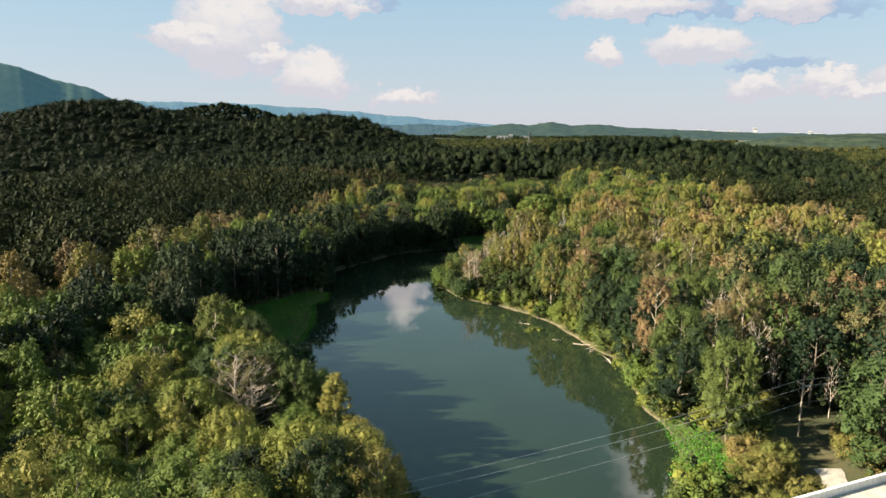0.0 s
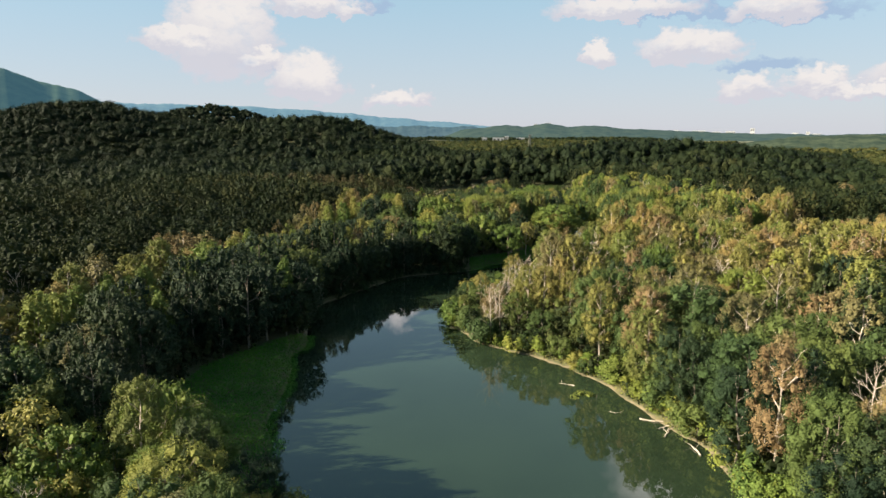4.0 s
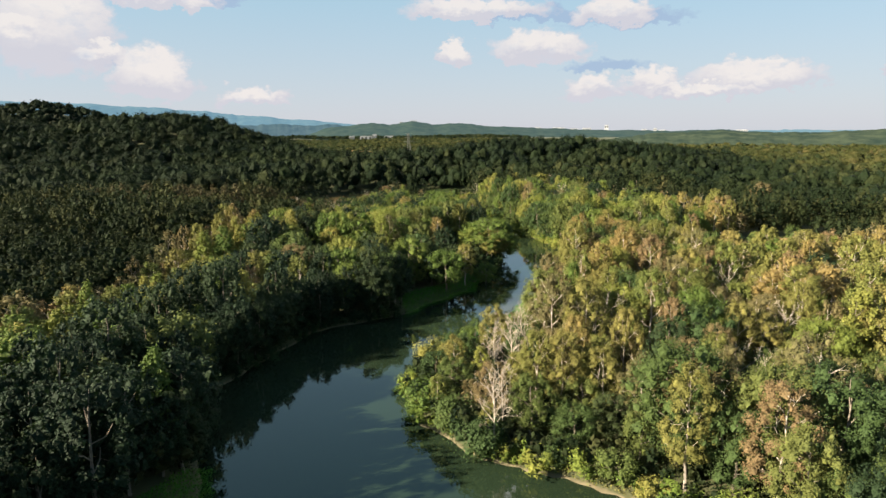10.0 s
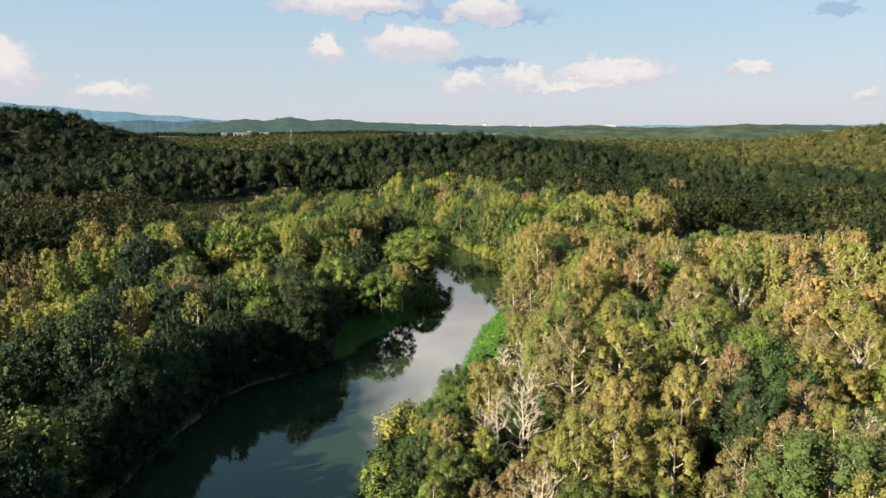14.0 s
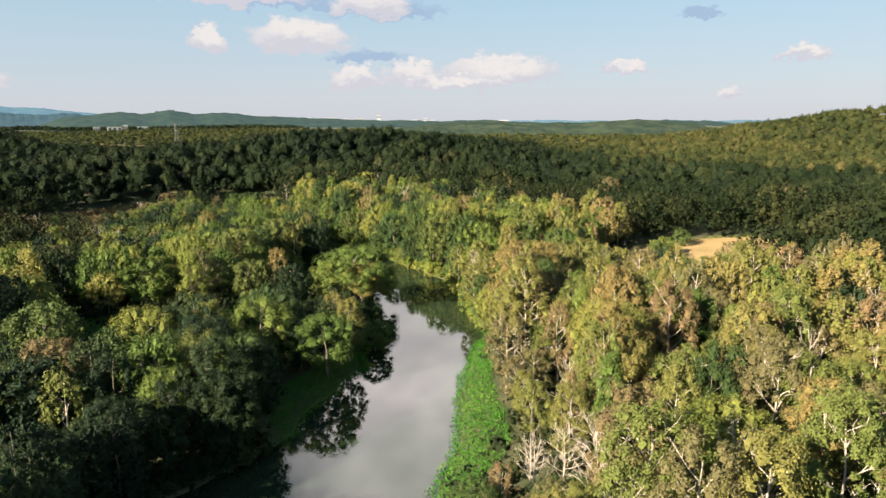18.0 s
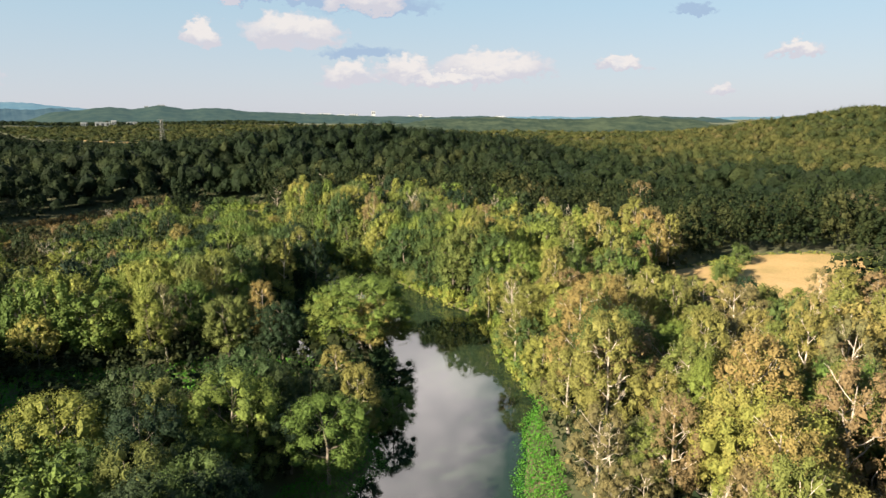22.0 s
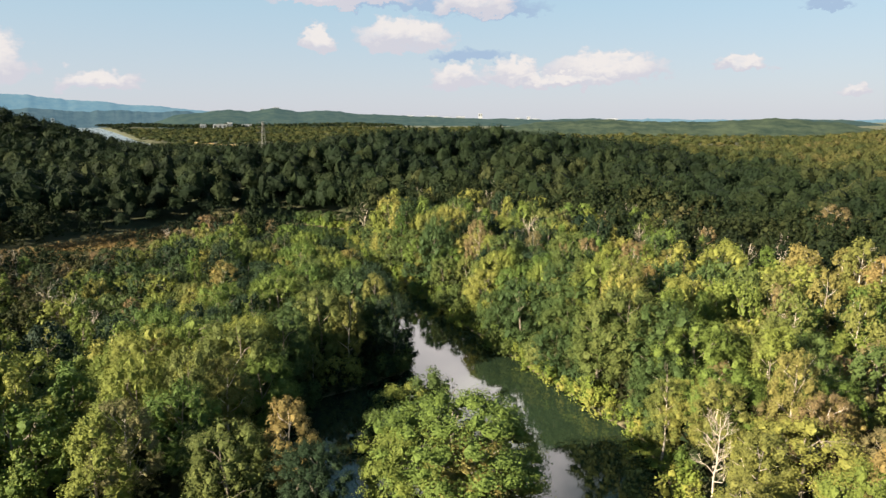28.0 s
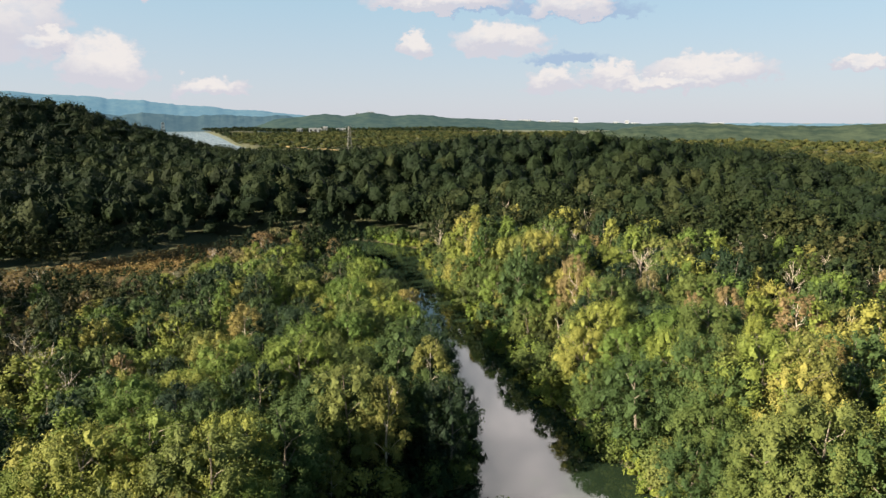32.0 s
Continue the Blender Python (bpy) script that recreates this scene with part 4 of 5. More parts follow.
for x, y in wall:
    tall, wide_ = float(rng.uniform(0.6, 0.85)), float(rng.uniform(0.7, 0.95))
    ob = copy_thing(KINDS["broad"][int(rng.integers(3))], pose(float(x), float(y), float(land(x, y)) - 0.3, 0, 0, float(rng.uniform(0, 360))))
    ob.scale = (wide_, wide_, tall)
    ob["label"] = "bank tree coloured dark for shade, leaning over the water's edge"
skirt = skirt[~(west_bank(skirt[:, 0], skirt[:, 1]) & (skirt[:, 1] < 400))]
for x, y in skirt[:300]:
    s = float(rng.uniform(0.6, 1.15))
    ob = copy_thing(KINDS["bush"][int(rng.integers(4))], pose(float(x), float(y), float(land(x, y)) - 0.25, 0, 0, float(rng.uniform(0, 360))))
    ob.scale = (s * 1.1, s * 1.1, s)


def landmark(kind, label, x, y, tall, wide, which=0):
    """A tree or shrub that stands out, at its own place."""
    ob = copy_thing(KINDS[kind][which], pose(x, y, float(land(x, y)) - 0.3, 0, 0, 37.0 * which + x))
    ob.scale = (wide, wide, tall)
    ob["label"] = label
    return ob


landmark("spreading", "broad lone yellow-green tree leaning over the water from a spit", 56, 386.5, 0.95, 1.55, 1)
for x, y, tall, wide, k in ((-8, 348, 0.95, 1.0, 0), (4, 346, 0.85, 0.9, 1), (14, 344, 0.9, 1.0, 2), (26, 336, 0.8, 0.95, 0), (35, 344, 0.75, 0.85, 1), (44, 349, 0.5, 0.6, 2)):
    landmark("spreading" if k != 1 else "gold", "tall green tree with sunlit top in front of a dark hollow", x, y, tall, wide, k)
landmark("spreading", "bushy yellow-green tree close under a lone spreading tree", 62, 387.5, 0.74, 1.15, 2)
landmark("spreading", "leafy green tree crowding a lone spreading tree", 50.5, 388.5, 0.78, 1.1, 0)
landmark("gold", "yellow-green tree filling the foot of a lone spreading tree", 56.5, 382.5, 0.66, 1.35, 0)
landmark("gold", "small yellow-green tree at the foot of the lone spreading tree", 39.5, 364, 0.5, 0.75, 2)
for x, y, tall, wide, k in ((-35, 110, 0.92, 1.45, 0), (-37, 111.5, 0.85, 1.2, 2), (-33, 108.5, 0.82, 1.2, 1), (-31.5, 92, 0.78, 0.9, 1), (-54, 118, 0.85, 0.8, 2)):
    landmark("bare", "bare spreading tan tree among green crowns", x, y, tall, wide, k)
landmark("tan", "thin-leaved tan tree mixed into a bare crown", -34, 112.5, 0.78, 1.05, 1)
landmark("bare", "tall pale dead tree standing over the shore shrubs", 62, 125, 1.0, 0.9, 1)
for x, y, k in ((20, 243, 2), (24, 248, 2), (27, 253, 1), (17, 246, 1), (30, 258, 2), (12, 224, 1), (9, 219, 2),  (47, 210, 1), (62, 218, 1), (60, 236, 2), (94, 276, 2), (-78, 314, 0), (1, 484, 1), (-4, 490, 2), (6, 478, 0)):
    landmark("bare", "leafless bleached tree rising among leafy crowns", x, y, 0.66 + 0.12 * k, 0.7 + 0.1 * k, k)
for x, y, tall, wide, k in ((39, 269, 0.84, 0.95, 0), (41.5, 266, 0.74, 0.8, 1), (36.5, 271, 0.7, 0.75, 2), (43, 272, 0.66, 0.8, 0), (32, 272.5, 0.62, 0.6, 1), (33.5, 275, 0.55, 0.6, 2), (44, 260, 0.66, 0.85, 2), (47, 262, 0.6, 0.7, 1), (61, 312, 0.6, 0.8, 1), (65, 308, 0.64, 0.7, 0), (119, 380, 0.78, 0.9, 1), (123, 384, 0.74, 0.9, 0)):
    landmark("bare", "leafless bleached tree with a fan of pale branches", x, y, tall, wide, k)
landmark("tan", "wide orange-brown turning tree above the green weed bed", 74, 322, 0.98, 1.35, 0)
landmark("spreading", "broad light green tree with a full rounded crown", 98, 366, 0.75, 1.25, 2)
landmark("bush", "low leafy bush reaching out over the water", 25.9, 183, 0.55, 1.0, 1)
for x, y, tall, wide, k in ((26, 588, 0.42, 0.9, 0), (20, 584, 0.36, 0.9, 1), (33, 594, 0.45, 1.0, 2), (41, 612, 0.6, 1.1, 0), (47, 618, 0.62, 1.1, 1), (56, 626, 0.6, 1.0, 2), (3, 560, 0.45, 1.1, 0), (-4, 566, 0.4, 1.0, 1), (-28, 566, 0.55, 0.9, 2), (-36, 572, 0.6, 0.9, 0), (12, 576, 0.36, 1.0, 2), (38, 602, 0.4, 1.0, 1), (51, 612, 0.45, 1.1, 0)):
    landmark("tan", "low brown-leaved tree at the edge of the slough", x, y, tall, wide, k)
for x, y, k in ((-24, 570, 1), (-32, 564, 2), (58, 636, 1), (24, 592, 0)):
    landmark("bare", "leafless grey tree at the edge of the slough", x, y, 0.6, 0.7, k)
landmark("tan", "orange-brown tree standing out of green woodland", 268, 489, 0.95, 1.4, 1)
landmark("tan", "orange-brown tree behind the river bank", 118, 330, 0.95, 1.3, 2)
landmark("tan", "turning tree over dark bank foliage", -25, 335, 0.9, 1.2, 0)
landmark("tan", "pale-limbed turning tree on the wooded shore", -74, 172, 0.85, 1.1, 1)
for x, y, k in ((70, 122, 2), (74, 120, 1), (79, 124, 0), (67, 128, 1)):
    landmark("bare", "slim pale trunk at the edge of the woods", x, y, 0.62 + 0.06 * k, 0.4, k)
for x, y, k in ((50, 115, 0), (54, 116, 1), (56, 111.5, 2), (58, 119, 3), (53, 120, 1), (61, 121, 0)):
    landmark("bush", "bright yellow-green shrub at the foot of the woods", x, y, 0.85, 0.95, k)
for x, y, k in ((50, 103, 2), (52, 99, 3), (48, 96, 0), (54, 106, 1), (46, 90, 0), (51, 96, 1), (55, 101, 2), (49, 85, 3), (54, 89, 0), (70, 96, 1), (74, 103, 2), (69, 104, 3), (72, 109, 0), (76, 96, 1), (66, 90, 3), (70, 86, 0)):
    landmark("scrub", "rounded olive-brown shrub beside the gravel track", x, y, 0.85, 1.05, k)
for x, y, k in ((186, 380, 0), (191, 383, 1), (166, 353, 2), (212, 392, 3), (228, 352, 0), (181, 377, 2)):
    landmark("bush", "leafy shrub at the edge of the mown field", x, y, 1.2, 1.2, k)

for ts in KINDS.values():
    for o in ts:
        for c in list(o.children_recursive) + [o]:
            bpy.data.objects.remove(c)


def forest(name, label, places, templates, mat, r, tall, even=0.0):
    """Trees joined into one mesh: every place takes a turned, scaled copy of a template."""
    vs, fs, hs, ns, base = [], [], [], [], 0
    z = land(places[:, 0], places[:, 1])
    grow = low_growth(places[:, 0], places[:, 1]) * tall
    pick = r.integers(0, len(templates), len(places))
    th = r.uniform(0, 2 * math.pi, len(places))
    sc = r.uniform(0.58, 1.3, len(places)) * (1 + 0.12 * wobble(places[:, 0], places[:, 1], 0.05, 8.0)) * grow
    wd = (0.3 + 0.7 * sc) * r.uniform(0.85, 1.3, len(places))
    patch = wobble(places[:, 0], places[:, 1], 0.02, 4.0)
    px, py = places[:, 0], places[:, 1]
    zone = 0.6 * np.exp(-((px + 120) / 110) ** 2 - ((py - 530) / 26) ** 2) + 0.2 * np.exp(-((px - 10) / 60) ** 2 - ((py - 500) / 90) ** 2)
    # valley lightened as if sunlit; last term paints cloud shadow on the western hills
    zone += 0.16 / (1 + np.exp(-(px - 430 - 0.12 * (py - 700)) / 45)) * (0.6 + wobble(px, py, 0.011, 2.0)) - 0.34 * np.exp(-((px - 225) / 190) ** 2 - ((py - 760) / 95) ** 2) - 0.3 * np.exp(-((px - 230) / 120) ** 2 - ((py - 455) / 34) ** 2) - 0.3 / (1 + np.exp((px + 40) / 50)) / (1 + np.exp(-(py - 620) / 40))
    zone += 0.12 * np.exp(-((px - 120) / 60) ** 2 - ((py - 260) / 100) ** 2)
    zone += 0.14 * np.exp(-np.maximum(valley_gap(px, py) - 150, 0) / 80) * (px > np.interp(py, [100, 300, 420, 650], [-20, 10, 80, 100]))
    hue = np.clip((0.92 - 0.2 * even) * r.beta(1.7, 2.4, len(places)) - 0.05 * even + 0.16 * patch + zone, 0, 1)
    for k, (tv, tf, tn) in enumerate(templates):
        sel = np.where(pick == k)[0]
        if not len(sel):
            continue
        c, s = np.cos(th[sel])[:, None], np.sin(th[sel])[:, None]
        X = (tv[None, :, 0] * c - tv[None, :, 1] * s) * wd[sel][:, None] + places[sel, 0][:, None]
        Y = (tv[None, :, 0] * s + tv[None, :, 1] * c) * wd[sel][:, None] + places[sel, 1][:, None]
        Z = tv[None, :, 2] * sc[sel][:, None] + z[sel][:, None] - 0.3
        vs.append(np.stack([X, Y, Z], 2).reshape(-1, 3))
        ns.append(np.stack([tn[None, :, 0] * c - tn[None, :, 1] * s, tn[None, :, 0] * s + tn[None, :, 1] * c, tn[None, :, 2] + 0 * c], 2).reshape(-1, 3))
        off = base + np.arange(len(sel))[:, None, None] * len(tv)
        fs.append((tf[None] + off).reshape(-1, 3))
        hs.append(np.repeat(hue[sel], len(tf)))
        base += len(sel) * len(tv)
    ob = new(name, numpy_mesh(name, np.concatenate(vs), np.concatenate(fs), mat, hue=np.concatenate(hs), normals=np.concatenate(ns)))
    return tagged(ob, label, "forest", kind="stuff")


def overlooked(p):
    """True inside the country that is overlooked from the flight."""
    seen = np.zeros(len(p), bool)
    for x, y, a0, a1 in ((0, 0, -37, 36), (-28, 148, -18, 57), (-22, 217, -6, 70), (41, 352, -21, 52)):
        az_ = np.degrees(np.arctan2(p[:, 0] - x, p[:, 1] - y))
        seen |= ((az_ > a0) & (az_ < a1)) | (np.hypot(p[:, 0] - x, p[:, 1] - y) < 130)
    return seen


def sector(p, reach0, reach1):
    """Keeps places on land between two distances of the flight's line and inside the country that is overlooked."""
    k = np.clip(p[:, 1] / 350, 0, 1)
    dist = np.hypot(p[:, 0] - 20 * k, p[:, 1] - 350 * k)
    return p[(dist >= reach0) & (dist < reach1) & overlooked(p) & ~open_land(p[:, 0], p[:, 1])]


r2 = np.random.default_rng(21)
medium = [crown_leaves(r2, 22, 5.4 + 0.25 * k, 30, 560, 0.78, lobe=0.24) for k in range(7)] + [crown_leaves(r2, 21, 3.9, 22, 380, 0.76, point=0.6, lobe=0.3) for _ in range(3)]
mid_t = [crown_dome(r2, 20, 5.0 + 0.14 * k, 20, 270, 0.85, 1.0 + 0.35 * (k % 3 == 0), 1) for k in range(12)]
hill_t = [crown_dome(r2, 18, 5.2 + 0.16 * k, 16, 160, 1.15, 1.0 + 0.3 * (k % 4 == 0), 0) for k in range(14)]
far_t = [crown_dome(r2, 15, 8.4, 8, 60, 3.0) for _ in range(10)]

mid_places = scatter(-330, 430, 60, 1000, 8.0, rng)
dch = np.minimum(to_channel(mid_places[:, 0], mid_places[:, 1], RIVER), to_channel(mid_places[:, 0], mid_places[:, 1], BACKWATER))
gap = valley_gap(mid_places[:, 0], mid_places[:, 1])
bearing = np.degrees(np.arctan2(mid_places[:, 0] + 22, mid_places[:, 1] - 40))
inner = (gap < 165) & (bearing < 75) & (bearing > -62) & (mid_places[:, 1] < 640) & (mid_places[:, 0] > -190) & (mid_places[:, 0] < 260)
ring = mid_places[~inner]
ring = np.concatenate([ring, np.array(left_over).reshape(-1, 2)])
fringe = scatter(-75, 135, 84, 700, 2.4, r2)
df = shore(fringe[:, 0], fringe[:, 1])
reach = np.where(fringe[:, 1] < 235, 0.1, -1.3)
fringe = fringe[(df > reach) & (df < 2.4) & ~in_weeds(fringe[:, 0], fringe[:, 1]) & ~marsh(fringe[:, 0], fringe[:, 1]) & ~on_road(fringe[:, 0], fringe[:, 1])]
skirt_t = [crown_leaves(r2, 4.2, 2.1, 5, 260, 0.42, low=0.0, lobe=0.5) for _ in range(5)]
# same growth on both banks; the western copy has shade in its colour
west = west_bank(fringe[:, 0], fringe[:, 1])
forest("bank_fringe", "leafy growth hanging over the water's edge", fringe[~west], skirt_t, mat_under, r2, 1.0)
forest("dark_bank_fringe", "leafy growth coloured dark for shade, hanging over the water's edge", fringe[west], skirt_t, mat_bank_shaded, r2, 1.0)
under = scatter(-110, 190, 60, 600, 4.6, r2)
under = under[(valley_gap(under[:, 0], under[:, 1]) < 120) & ~open_land(under[:, 0], under[:, 1])]
extra = scatter(-24, 52, 352, 425, 4.2, r2)
extra = extra[hollow(extra[:, 0], extra[:, 1]) & (shore(extra[:, 0], extra[:, 1]) > 1) & (r2.random(len(extra)) < 0.6)]
under = np.concatenate([under, extra])
low_t = [crown_leaves(r2, 6.5, 2.8, 5, 90, 0.85, low=0.0, lobe=0.5) for _ in range(5)]
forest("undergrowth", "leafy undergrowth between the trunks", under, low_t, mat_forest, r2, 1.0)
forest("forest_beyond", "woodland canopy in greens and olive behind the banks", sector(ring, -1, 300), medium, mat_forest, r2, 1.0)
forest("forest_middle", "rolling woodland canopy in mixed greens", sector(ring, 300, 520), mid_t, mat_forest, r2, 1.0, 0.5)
out_places = scatter(-900, 1100, 60, 1500, 8.2, rng)


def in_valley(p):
    """The open valley beyond the dark ridge, whose woods take leaf colours lightened for the sun."""
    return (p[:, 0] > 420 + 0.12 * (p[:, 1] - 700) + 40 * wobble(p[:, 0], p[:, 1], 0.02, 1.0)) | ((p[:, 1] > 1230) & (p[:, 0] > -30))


hills = sector(out_places, 520, 1000)
forest("forest_hills", "woodland covering the hills, leaf colours darkened for shade", hills[~in_valley(hills)], hill_t, mat_forest, r2, 1.05, 0.8)
forest("forest_valley", "yellow-green woodland in the valley, coloured lighter for the sun", hills[in_valley(hills)], hill_t, mat_valley_lit, r2, 0.8, 0.4)
far_places = scatter(-1900, 2300, 400, 2700, 16.0, rng)
far_places = far_places[(far_places[:, 0] > -30) | (np.hypot(far_places[:, 0], far_places[:, 1] - 350) > 1750)]
west_places = scatter(-1000, -30, 900, 2000, 10.5, rng)
west_t = [crown_dome(r2, 18, 6.2, 9, 70, 2.2) for _ in range(8)]
round_places = scatter(-420, 520, -320, 700, 11.0, rng)
k_ = np.clip(round_places[:, 1] / 350, 0, 1)
away = np.hypot(round_places[:, 0] - 20 * k_, round_places[:, 1] - 350 * k_)
hidden = ~overlooked(round_places) | (round_places[:, 1] < 40)
round_places = round_places[hidden & (valley_gap(round_places[:, 0], round_places[:, 1]) > 60) & (away < 420) & ~open_land(round_places[:, 0], round_places[:, 1])]
forest("forest_around", "woodland on every side of the valley", round_places, far_t, mat_forest, r2, 1.05, 0.5)
last_places = scatter(-700, 900, 2300, 3900, 22.0, rng)
forest("forest_horizon", "far woods along the wide river", sector(last_places, 2450, 3800), far_t, mat_forest, r2, 1.0, 0.8)
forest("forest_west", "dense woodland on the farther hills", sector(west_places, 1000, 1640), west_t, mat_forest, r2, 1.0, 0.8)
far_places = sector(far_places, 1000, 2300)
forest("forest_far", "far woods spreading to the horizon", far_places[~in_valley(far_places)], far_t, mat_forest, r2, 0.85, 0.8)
forest("valley_far", "far woods beyond the valley, coloured lighter for the sun", far_places[in_valley(far_places) & ((np.hypot(far_places[:, 0], far_places[:, 1]) < 1680) | (far_places[:, 0] < 0.5 * far_places[:, 1] - 150))], far_t, mat_valley_lit, r2, 0.75, 0.4)


# ---- weeds and reeds ----


def herb(name, label, places, mat, height, size, count, r):
    n = len(places)
    z = np.maximum(land(places[:, 0], places[:, 1]), 0.0)
    c = np.repeat(np.column_stack([places, z]), count, 0)
    c[:, :2] += r.normal(0, 0.45, (n * count, 2))
    c[:, 2] += r.uniform(0.1, 1.0, n * count) * height * np.repeat(r.uniform(0.5, 1.2, n), count)
    nn = r.normal(0, 0.5, (n * count, 3)) + np.array([0, 0, 0.9])
    v, f, soft = leaf_cards(c, nn, size, r)
    hue = np.repeat(np.clip(r.beta(2, 2, n) + 0.3 * wobble(places[:, 0], places[:, 1], 0.2, 1.0), 0, 1), count)
    return tagged(new(name, numpy_mesh(name, v, f, mat, hue=hue, normals=soft)), label, "plants", kind="stuff")


r3 = np.random.default_rng(33)
bed = scatter(-66, 90, 84, 356, 0.7, r3)
bed = bed[in_weeds(bed[:, 0], bed[:, 1])]
herb("water_weeds", "bright green weed bed along the water's edge", bed, mat_weed, 0.8, 0.30, 15, r3)
bed = scatter(-150, 64, 585, 680, 1.05, r3)
db = shore(bed[:, 0], bed[:, 1])
bed = bed[marsh(bed[:, 0], bed[:, 1]) & (db > -4 - 4 * (bed[:, 0] < 45))]
herb("marsh_reeds", "brown reeds fringing the slough", bed, mat_reed, 2.3, 0.85, 8, r3)
bed = scatter(-24, 52, 352, 425, 0.95, r3)
bed = bed[hollow(bed[:, 0], bed[:, 1]) & (shore(bed[:, 0], bed[:, 1]) > -0.5)]
herb("hollow_weeds", "rank green weeds on the floor of a shaded hollow", bed, mat_weed, 1.0, 0.5, 7, r3)
verge = scatter(10, 56, 112, 240, 0.75, r3)
dv = shore(verge[:, 0], verge[:, 1])
verge = verge[(dv > 0.3) & (dv < 2.3 + 0.8 * wobble(verge[:, 0], verge[:, 1], 0.16, 4.0)) & (verge[:, 0] > 0) & ~in_weeds(verge[:, 0], verge[:, 1])]
herb("bank_verge", "pale yellow-green grass along the foot of the bank", verge, mat_verge, 0.55, 0.34, 9, r3)
edge = scatter(140, 270, 335, 405, 1.6, r3)
edge = edge[(in_field(edge[:, 0], edge[:, 1]) > -0.22) & (in_field(edge[:, 0], edge[:, 1]) < 0.0)]
herb("field_margin", "rank green grass round the mown field", edge, mat_under, 0.9, 0.6, 6, r3)

# ---- bridge, track, pole and wires ----


def box(bm, x0, x1, y0, y1, z0, z1, bevel=0.0):
    vs = [bm.verts.new((x, y, z)) for z in (z0, z1) for y in (y0, y1) for x in (x0, x1)]
    fs = [bm.faces.new([vs[i] for i in q]) for q in ((0, 2, 3, 1), (4, 5, 7, 6), (0, 1, 5, 4), (2, 6, 7, 3), (0, 4, 6, 2), (1, 3, 7, 5))]
    if bevel:
        bmesh.ops.bevel(bm, geom=list({e for f in fs for e in f.edges}), offset=bevel, segments=1, affect="EDGES")
    return bm


def block(name, size, place, mat, parent, bevel=0.0, label=""):
    (a, b, c), (x, y, z) = size, place
    return part(name, box(bmesh.new(), x - a / 2, x + a / 2, y - b / 2, y + b / 2, z, z + c, bevel), mat, parent, label)


bridge = tagged(new("highway_bridge"), "pale concrete highway bridge crossing the river", "bridge")
bridge.matrix_world = pose(0, BRIDGE_Y, 0, 0, 0, math.degrees(math.atan(BRIDGE_SLOPE)))
block("deck", (240, 12, 1.2), (20, -6.0, 9.6), mat_concrete, bridge)
block("roadway", (240, 10.6, 0.08), (20, -6.0, 10.8), mat_gravel, bridge, label="sun-bleached pale road surface")
block("parapet", (240, 0.45, 1.1), (20, -0.25, 10.8), mat_white, bridge, 0.04, "pale concrete parapet")
block("parapet", (240, 0.45, 1.1), (20, -11.75, 10.8), mat_white, bridge, 0.04, "pale concrete parapet")
for x in (-70, -30, 10, 50, 90, 130):
    block("pier", (1.6, 9.5, 12.6), (x, -6.0, -3.0), mat_concrete, bridge, 0.1)

n_track = 26
tv = []
for i in range(n_track):
    y = 62 + 38 * i / (n_track - 1)
    for k in range(5):
        x = float(track_x(y)) + (k - 2) * 1.05 + 0.25 * math.sin(i * 1.7 + k)
        tv.append((x, y, float(land(x, y)) + 0.12 - 0.05 * (k in (0, 4))))
i = (np.arange(n_track - 1)[:, None] * 5 + np.arange(4)[None, :]).ravel()
track = new("gravel_track", numpy_mesh("gravel_track", np.array(tv), np.stack([i, i + 1, i + 6, i + 5], 1), mat_gravel, smooth=True))
tagged(track, "pale gravel track through the shrubs", "track", kind="structure")


def utility_pole(x, y, tall, turn):
    z = float(land(x, y))
    p = tagged(new("utility_pole"), "weathered wooden utility pole with one crossarm", "utility pole", "power line poles")
    p.matrix_world = pose(x, y, z, 0, 0, turn)
    part("post", numpy_mesh("post", *tubes([((0, 0, -1), (0, 0, tall * 0.5), 0.17, 0.145), ((0, 0, tall * 0.5), (0, 0, tall), 0.145, 0.115)], 10), mat_wood, True), None, p)
    arm = block("crossarm", (0.12, 2.8, 0.14), (0.16, 0, tall - 0.5), mat_wood, p, 0.01)
    for k in (-1.2, 1.2):
        part("insulator", numpy_mesh("insulator", *tubes([((0.16, k, tall - 0.36), (0.16, k, tall - 0.22), 0.07, 0.09), ((0.16, k, tall - 0.22), (0.16, k, tall - 0.1), 0.09, 0.03)], 8), mat_white, True), None, arm, "white ceramic insulator")
    part("brace", numpy_mesh("brace", *tubes([((0.12, -0.8, tall - 0.5), (0.12, 0, tall - 1.3), 0.03, 0.03), ((0.12, 0.8, tall - 0.5), (0.12, 0, tall - 1.3), 0.03, 0.03)], 5), mat_steel), None, p)
    return z + tall - 0.1


poles = [(-92, 45, 13.5), (64, 112, 10.2), (150, 150, 10.5)]
tops = [utility_pole(x, y, h, 23.5) for x, y, h in poles]
for (x0, y0, _), (x1, y1, _), z0, z1, slack in zip(poles, poles[1:], tops, tops[1:], (4.6, 2.0)):
    for k, drop in ((-1.2, 0.0), (1.2, 0.0), (0.15, 3.8)):
        ox, oy = -k * math.sin(radians(23.5)), k * math.cos(radians(23.5))
        pts = []
        for j in range(25):
            f = j / 24
            pts.append((x0 + (x1 - x0) * f + ox, y0 + (y1 - y0) * f + oy, z0 + (z1 - z0) * f - drop - slack * 4 * f * (1 - f)))
        w = new("power_line", numpy_mesh("power_line", *pipe(pts, 0.035), mat_wire, True))
        tagged(w, "thin grey power line slung between poles", "cable", "power lines")

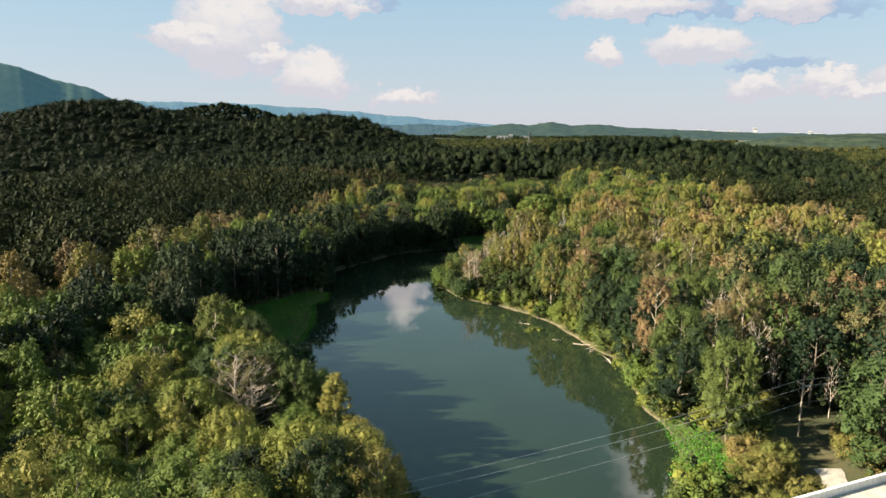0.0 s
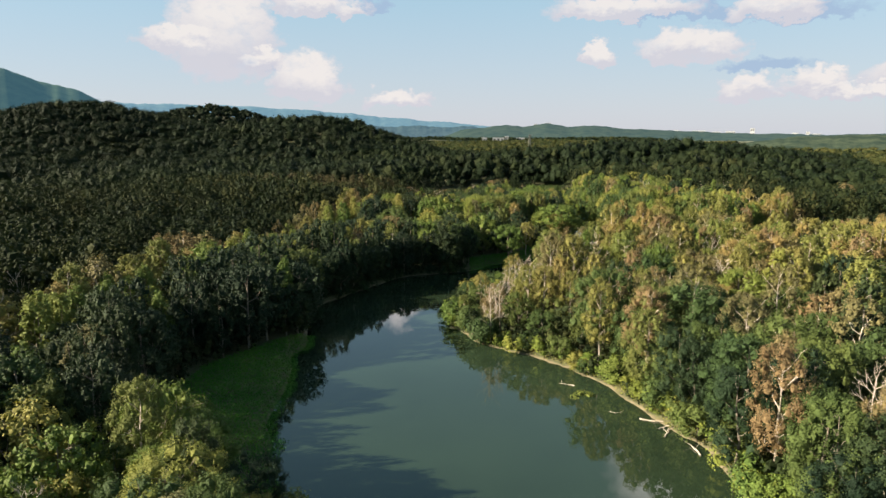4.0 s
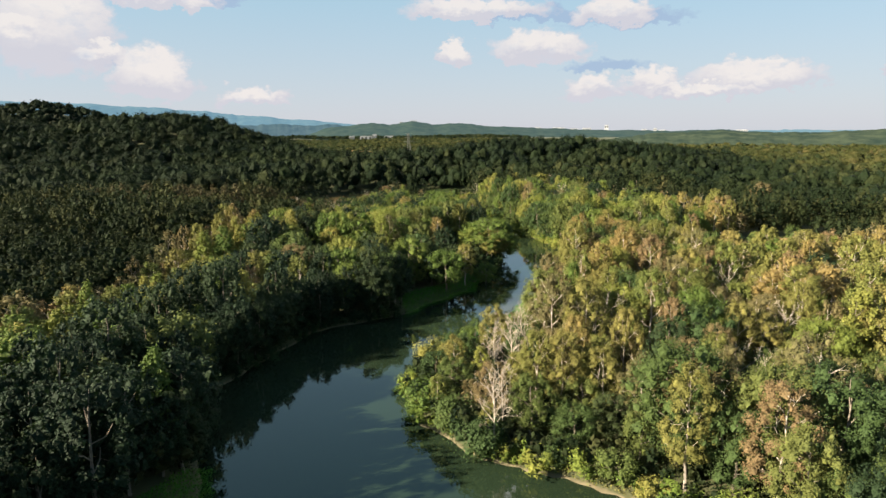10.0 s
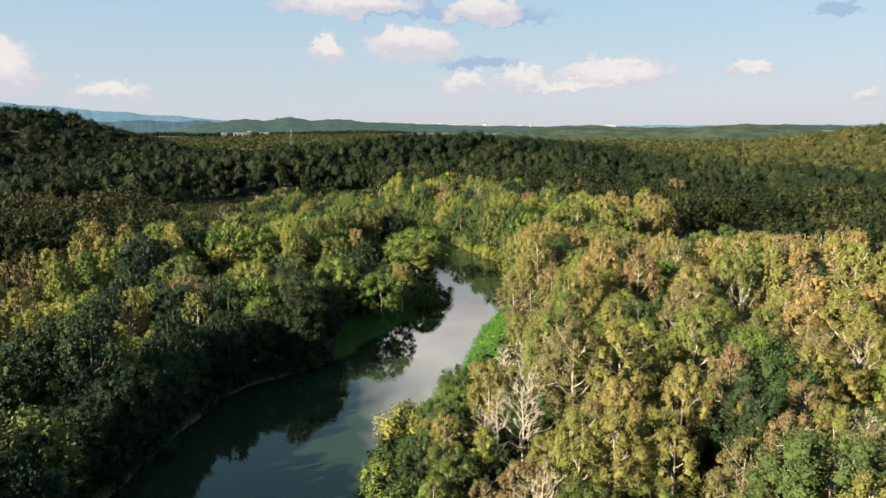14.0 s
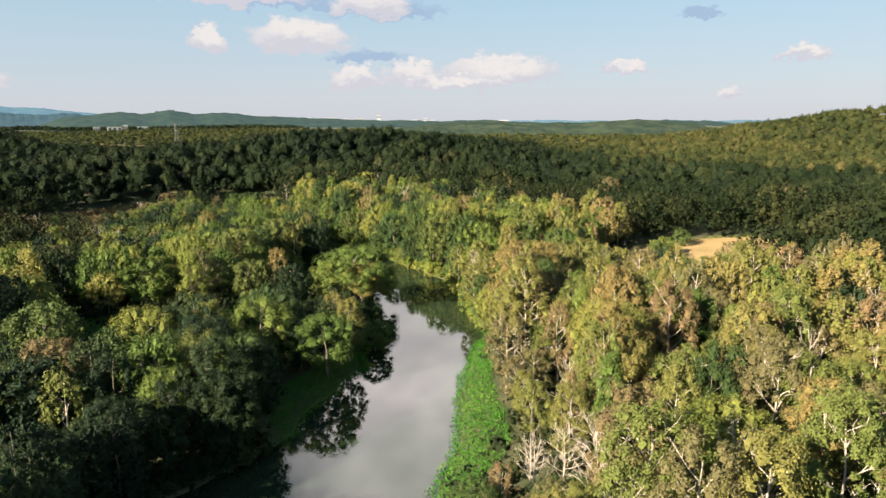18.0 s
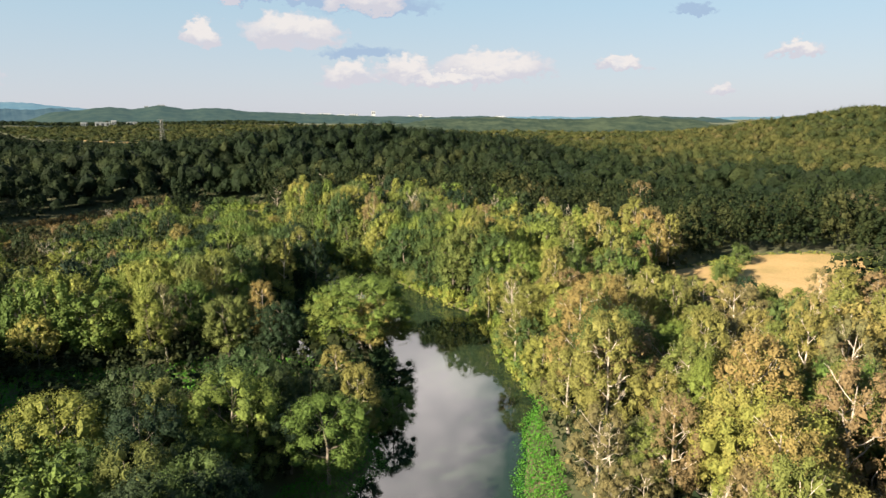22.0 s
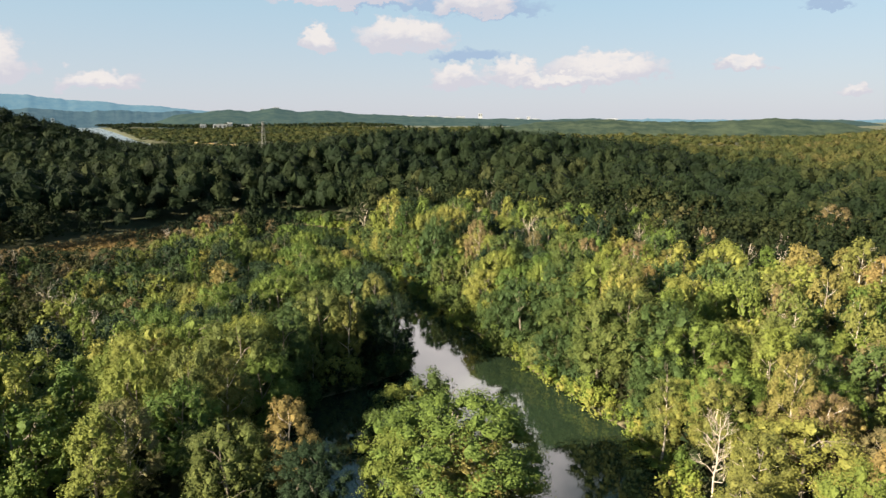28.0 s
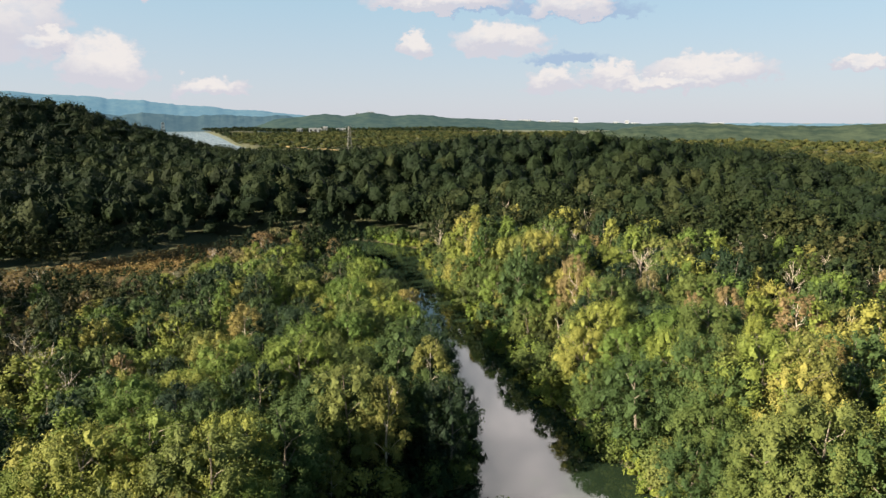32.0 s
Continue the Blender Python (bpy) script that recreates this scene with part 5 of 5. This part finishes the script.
# ---- driftwood on the banks ----


def drift_log(x, y, turn, length, girth, seed):
    r = np.random.default_rng(seed)
    segs, p = [], np.array([-length / 2, 0, 0.0])
    for i in range(6):
        q = p + np.array([length / 6, r.normal(0, 0.12), r.normal(0, 0.06)])
        segs.append((p, q, girth * (1 - i * 0.1), girth * (1 - (i + 1) * 0.1)))
        if i in (2, 4):
            segs.append((q, q + np.array([0.7, r.choice([-1, 1]) * 1.1, 0.6]), girth * 0.4, girth * 0.12))
        p = q
    ob = new("drift_log", numpy_mesh("drift_log", *tubes(segs, 7), mat_pale, True))
    ob.matrix_world = pose(x, y, max(0.05, float(land(x, y))) + girth * 0.5, 0, -3, turn)
    return tagged(ob, "bleached driftwood log lying half in the water", "log", "driftwood")


for k, (x, y, turn, ln, g) in enumerate(((37.6, 170.3, -24, 5.6, 0.2), (38.3, 165, 60, 4.2, 0.17), (31.1, 174.7, -20, 2.4, 0.1), (39, 167.4, 20, 3.6, 0.12), (41, 158, 100, 4.2, 0.17), (24, 190, 150, 3.6, 0.14), (43.5, 131, 20, 4.6, 0.2), (45, 128, 160, 3.6, 0.16), (55, 371, 70, 3.4, 0.18))):
    drift_log(x, y, turn, ln, g, 60 + k)

# ---- far buildings and towers ----


def building(name, label, x, y, turn, w, d, h, wall, rows_, cols, category="building", roof_over=0.6):
    z = float(land(x, y)) - 1
    b = tagged(new(name), label, category)
    b.matrix_world = pose(x, y, z, 0, 0, turn)
    block("wall", (w, d, h), (0, 0, 0), wall, b)
    block("roof", (w + roof_over, d + roof_over, 0.9), (0, 0, h + 0.003), mat_hazed if wall is mat_hazed else mat_white, b)
    for i in range(rows_):
        for j in range(cols):
            ww, hh = w / cols * 0.55, h / rows_ * 0.45
            block("window", (ww, 0.3, hh), (-w / 2 + (j + 0.5) * w / cols, -d / 2 - 0.1, (i + 0.4) * h / rows_), mat_window, b)
    return b


def at_bearing(deg, dist):
    """A place seen from the end of the flight."""
    return 41 + dist * math.sin(radians(deg)), 352 + dist * math.cos(radians(deg))


TOWN = step_curve(TOWN_CREST)
for deg, dist, w, over, name, label in (
    (4.8, 2450, 46, 25, "factory", "long white factory among far woods"), (5.6, 2450, 16, 31, "factory", "white factory block with a taller bay"),
    (6.9, 2480, 34, 24, "factory", "low white factory wing among trees"), (3.5, 2450, 20, 25, "factory", "small white factory shed"),
    (-4.7, 3950, 40, 16, "boathouse", "white boathouse on the far river bank"), (-3.7, 4000, 60, 15, "boathouse", "long white river terminal"),
):
    x, y = at_bearing(deg, dist)
    building(name, label, x, y, -deg, w, 24, over - float(land(x, y)), mat_hazed, 1, max(3, int(w / 14)))


def hill_building(deg, w, tall, label, cols, category="building", name="town_block"):
    """A building on the brow of the far hills."""
    x, y = at_bearing(deg, 3480)
    a = math.degrees(math.atan2(x, y))
    x, y = 3850 * math.sin(radians(a)), 3850 * math.cos(radians(a))
    b = building(name, label, x, y, -deg, w, 24, tall + 14, mat_hazed, 2, cols, category)
    b.location.z = 57 + 4000 * math.tan(radians(TOWN(a))) - 18


for deg, w, tall, cols, label in (
    (8.3, 18, 8, 2, "small white house on a far hill"), (9.4, 34, 7, 4, "pale building on a far wooded hill"), (20.6, 30, 6, 3, "small pale building on the skyline"),
    (22.4, 64, 9, 6, "pale town building on the skyline"), (23.8, 40, 7, 4, "low pale town block above far trees"), (24.9, 46, 10, 5, "pale town block above far trees"),
    (29.8, 26, 8, 3, "white town block above far trees"), (30.7, 16, 15, 2, "tall white town block"), (31.3, 36, 6, 4, "low white town hall roof"), (37.6, 56, 6, 5, "long white roofed hall above far woods"),
):
    hill_building(deg, w, tall, label, cols)
hill_building(26.6, 20, 27, "pale square silo tower above far woods", 2, "tower", "water_silo_tower")
x, y = at_bearing(-7.0, 2900)
building("river_silo", "white silo tower beside the wide river", x, y, 7, 12, 12, 57 + 2900 * math.tan(radians(-0.2)) - float(land(x, y)), mat_concrete, 4, 1, "tower")
building("storage_hall", "long low white roofed hall beyond the field", 268, 340, -35, 30, 10, 5.0, mat_white, 1, 6)
building("farm_hall", "low white roofed hall on far farmland", 812, 948, -40, 34, 12, 8, mat_white, 1, 5)


def lattice_tower(x, y, tall, turn):
    t = tagged(new("transmission_tower"), "grey steel lattice transmission tower above trees", "pylon", "transmission towers")
    t.matrix_world = pose(x, y, float(land(x, y)), 0, 0, turn)

    def half(z):
        return 3.6 * (1 - z / tall * 0.78)

    for sx in (-1, 1):
        for sy in (-1, 1):
            segs = []
            for i in range(8):
                z0, z1 = tall * i / 8, tall * (i + 1) / 8
                segs.append(((sx * half(z0), sy * half(z0), z0 - 0.3 * (i == 0)), (sx * half(z1), sy * half(z1), z1), 0.2, 0.18))
            part("leg", numpy_mesh("leg", *tubes(segs, 5), mat_steel), None, t)
    for side in range(4):
        segs = []
        c, s_ = math.cos(side * math.pi / 2), math.sin(side * math.pi / 2)
        for i in range(8):
            z0, z1 = tall * i / 8, tall * (i + 1) / 8
            a, b = half(z0), half(z1)
            segs.append(((a * c - a * s_, a * s_ + a * c, z0), (b * c + b * s_, b * s_ - b * c, z1), 0.1, 0.1))
            segs.append(((a * c + a * s_, a * s_ - a * c, z0), (b * c - b * s_, b * s_ + b * c, z1), 0.1, 0.1))
        part("bracing", numpy_mesh("bracing", *tubes(segs, 4), mat_steel), None, t)
    for f, w in ((0.72, 8.5), (0.86, 7.0), (0.98, 5.5)):
        z = tall * f
        part("crossarm", numpy_mesh("crossarm", *tubes([((-w, 0, z), (w, 0, z), 0.2, 0.2), ((-w, 0, z), (0, 0, z + 1.6), 0.12, 0.12), ((w, 0, z), (0, 0, z + 1.6), 0.12, 0.12)], 5), mat_steel), None, t)


x, y = at_bearing(7.57, 800)
lattice_tower(x, y, 46, 10)

# pale embankment along the wide river's near shore
ev = []
for i in range(31):
    f = i / 30
    for k in range(3):
        x = 70 + 116 * f + 4.0 * (k - 1) + 6 * math.sin(f * 3.1)
        y = 1705 - 285 * f + 2.0 * (k - 1)
        ev.append((x, y, 6.0 + (1.2 if k == 1 else 0)))
i = (np.arange(30)[:, None] * 3 + np.arange(2)[None, :]).ravel()
bank = new("embankment", numpy_mesh("embankment", np.array(ev), np.stack([i, i + 1, i + 4, i + 3], 1), mat_field, smooth=True))
tagged(bank, "pale sandy embankment along the wide river", "bank", kind="structure")
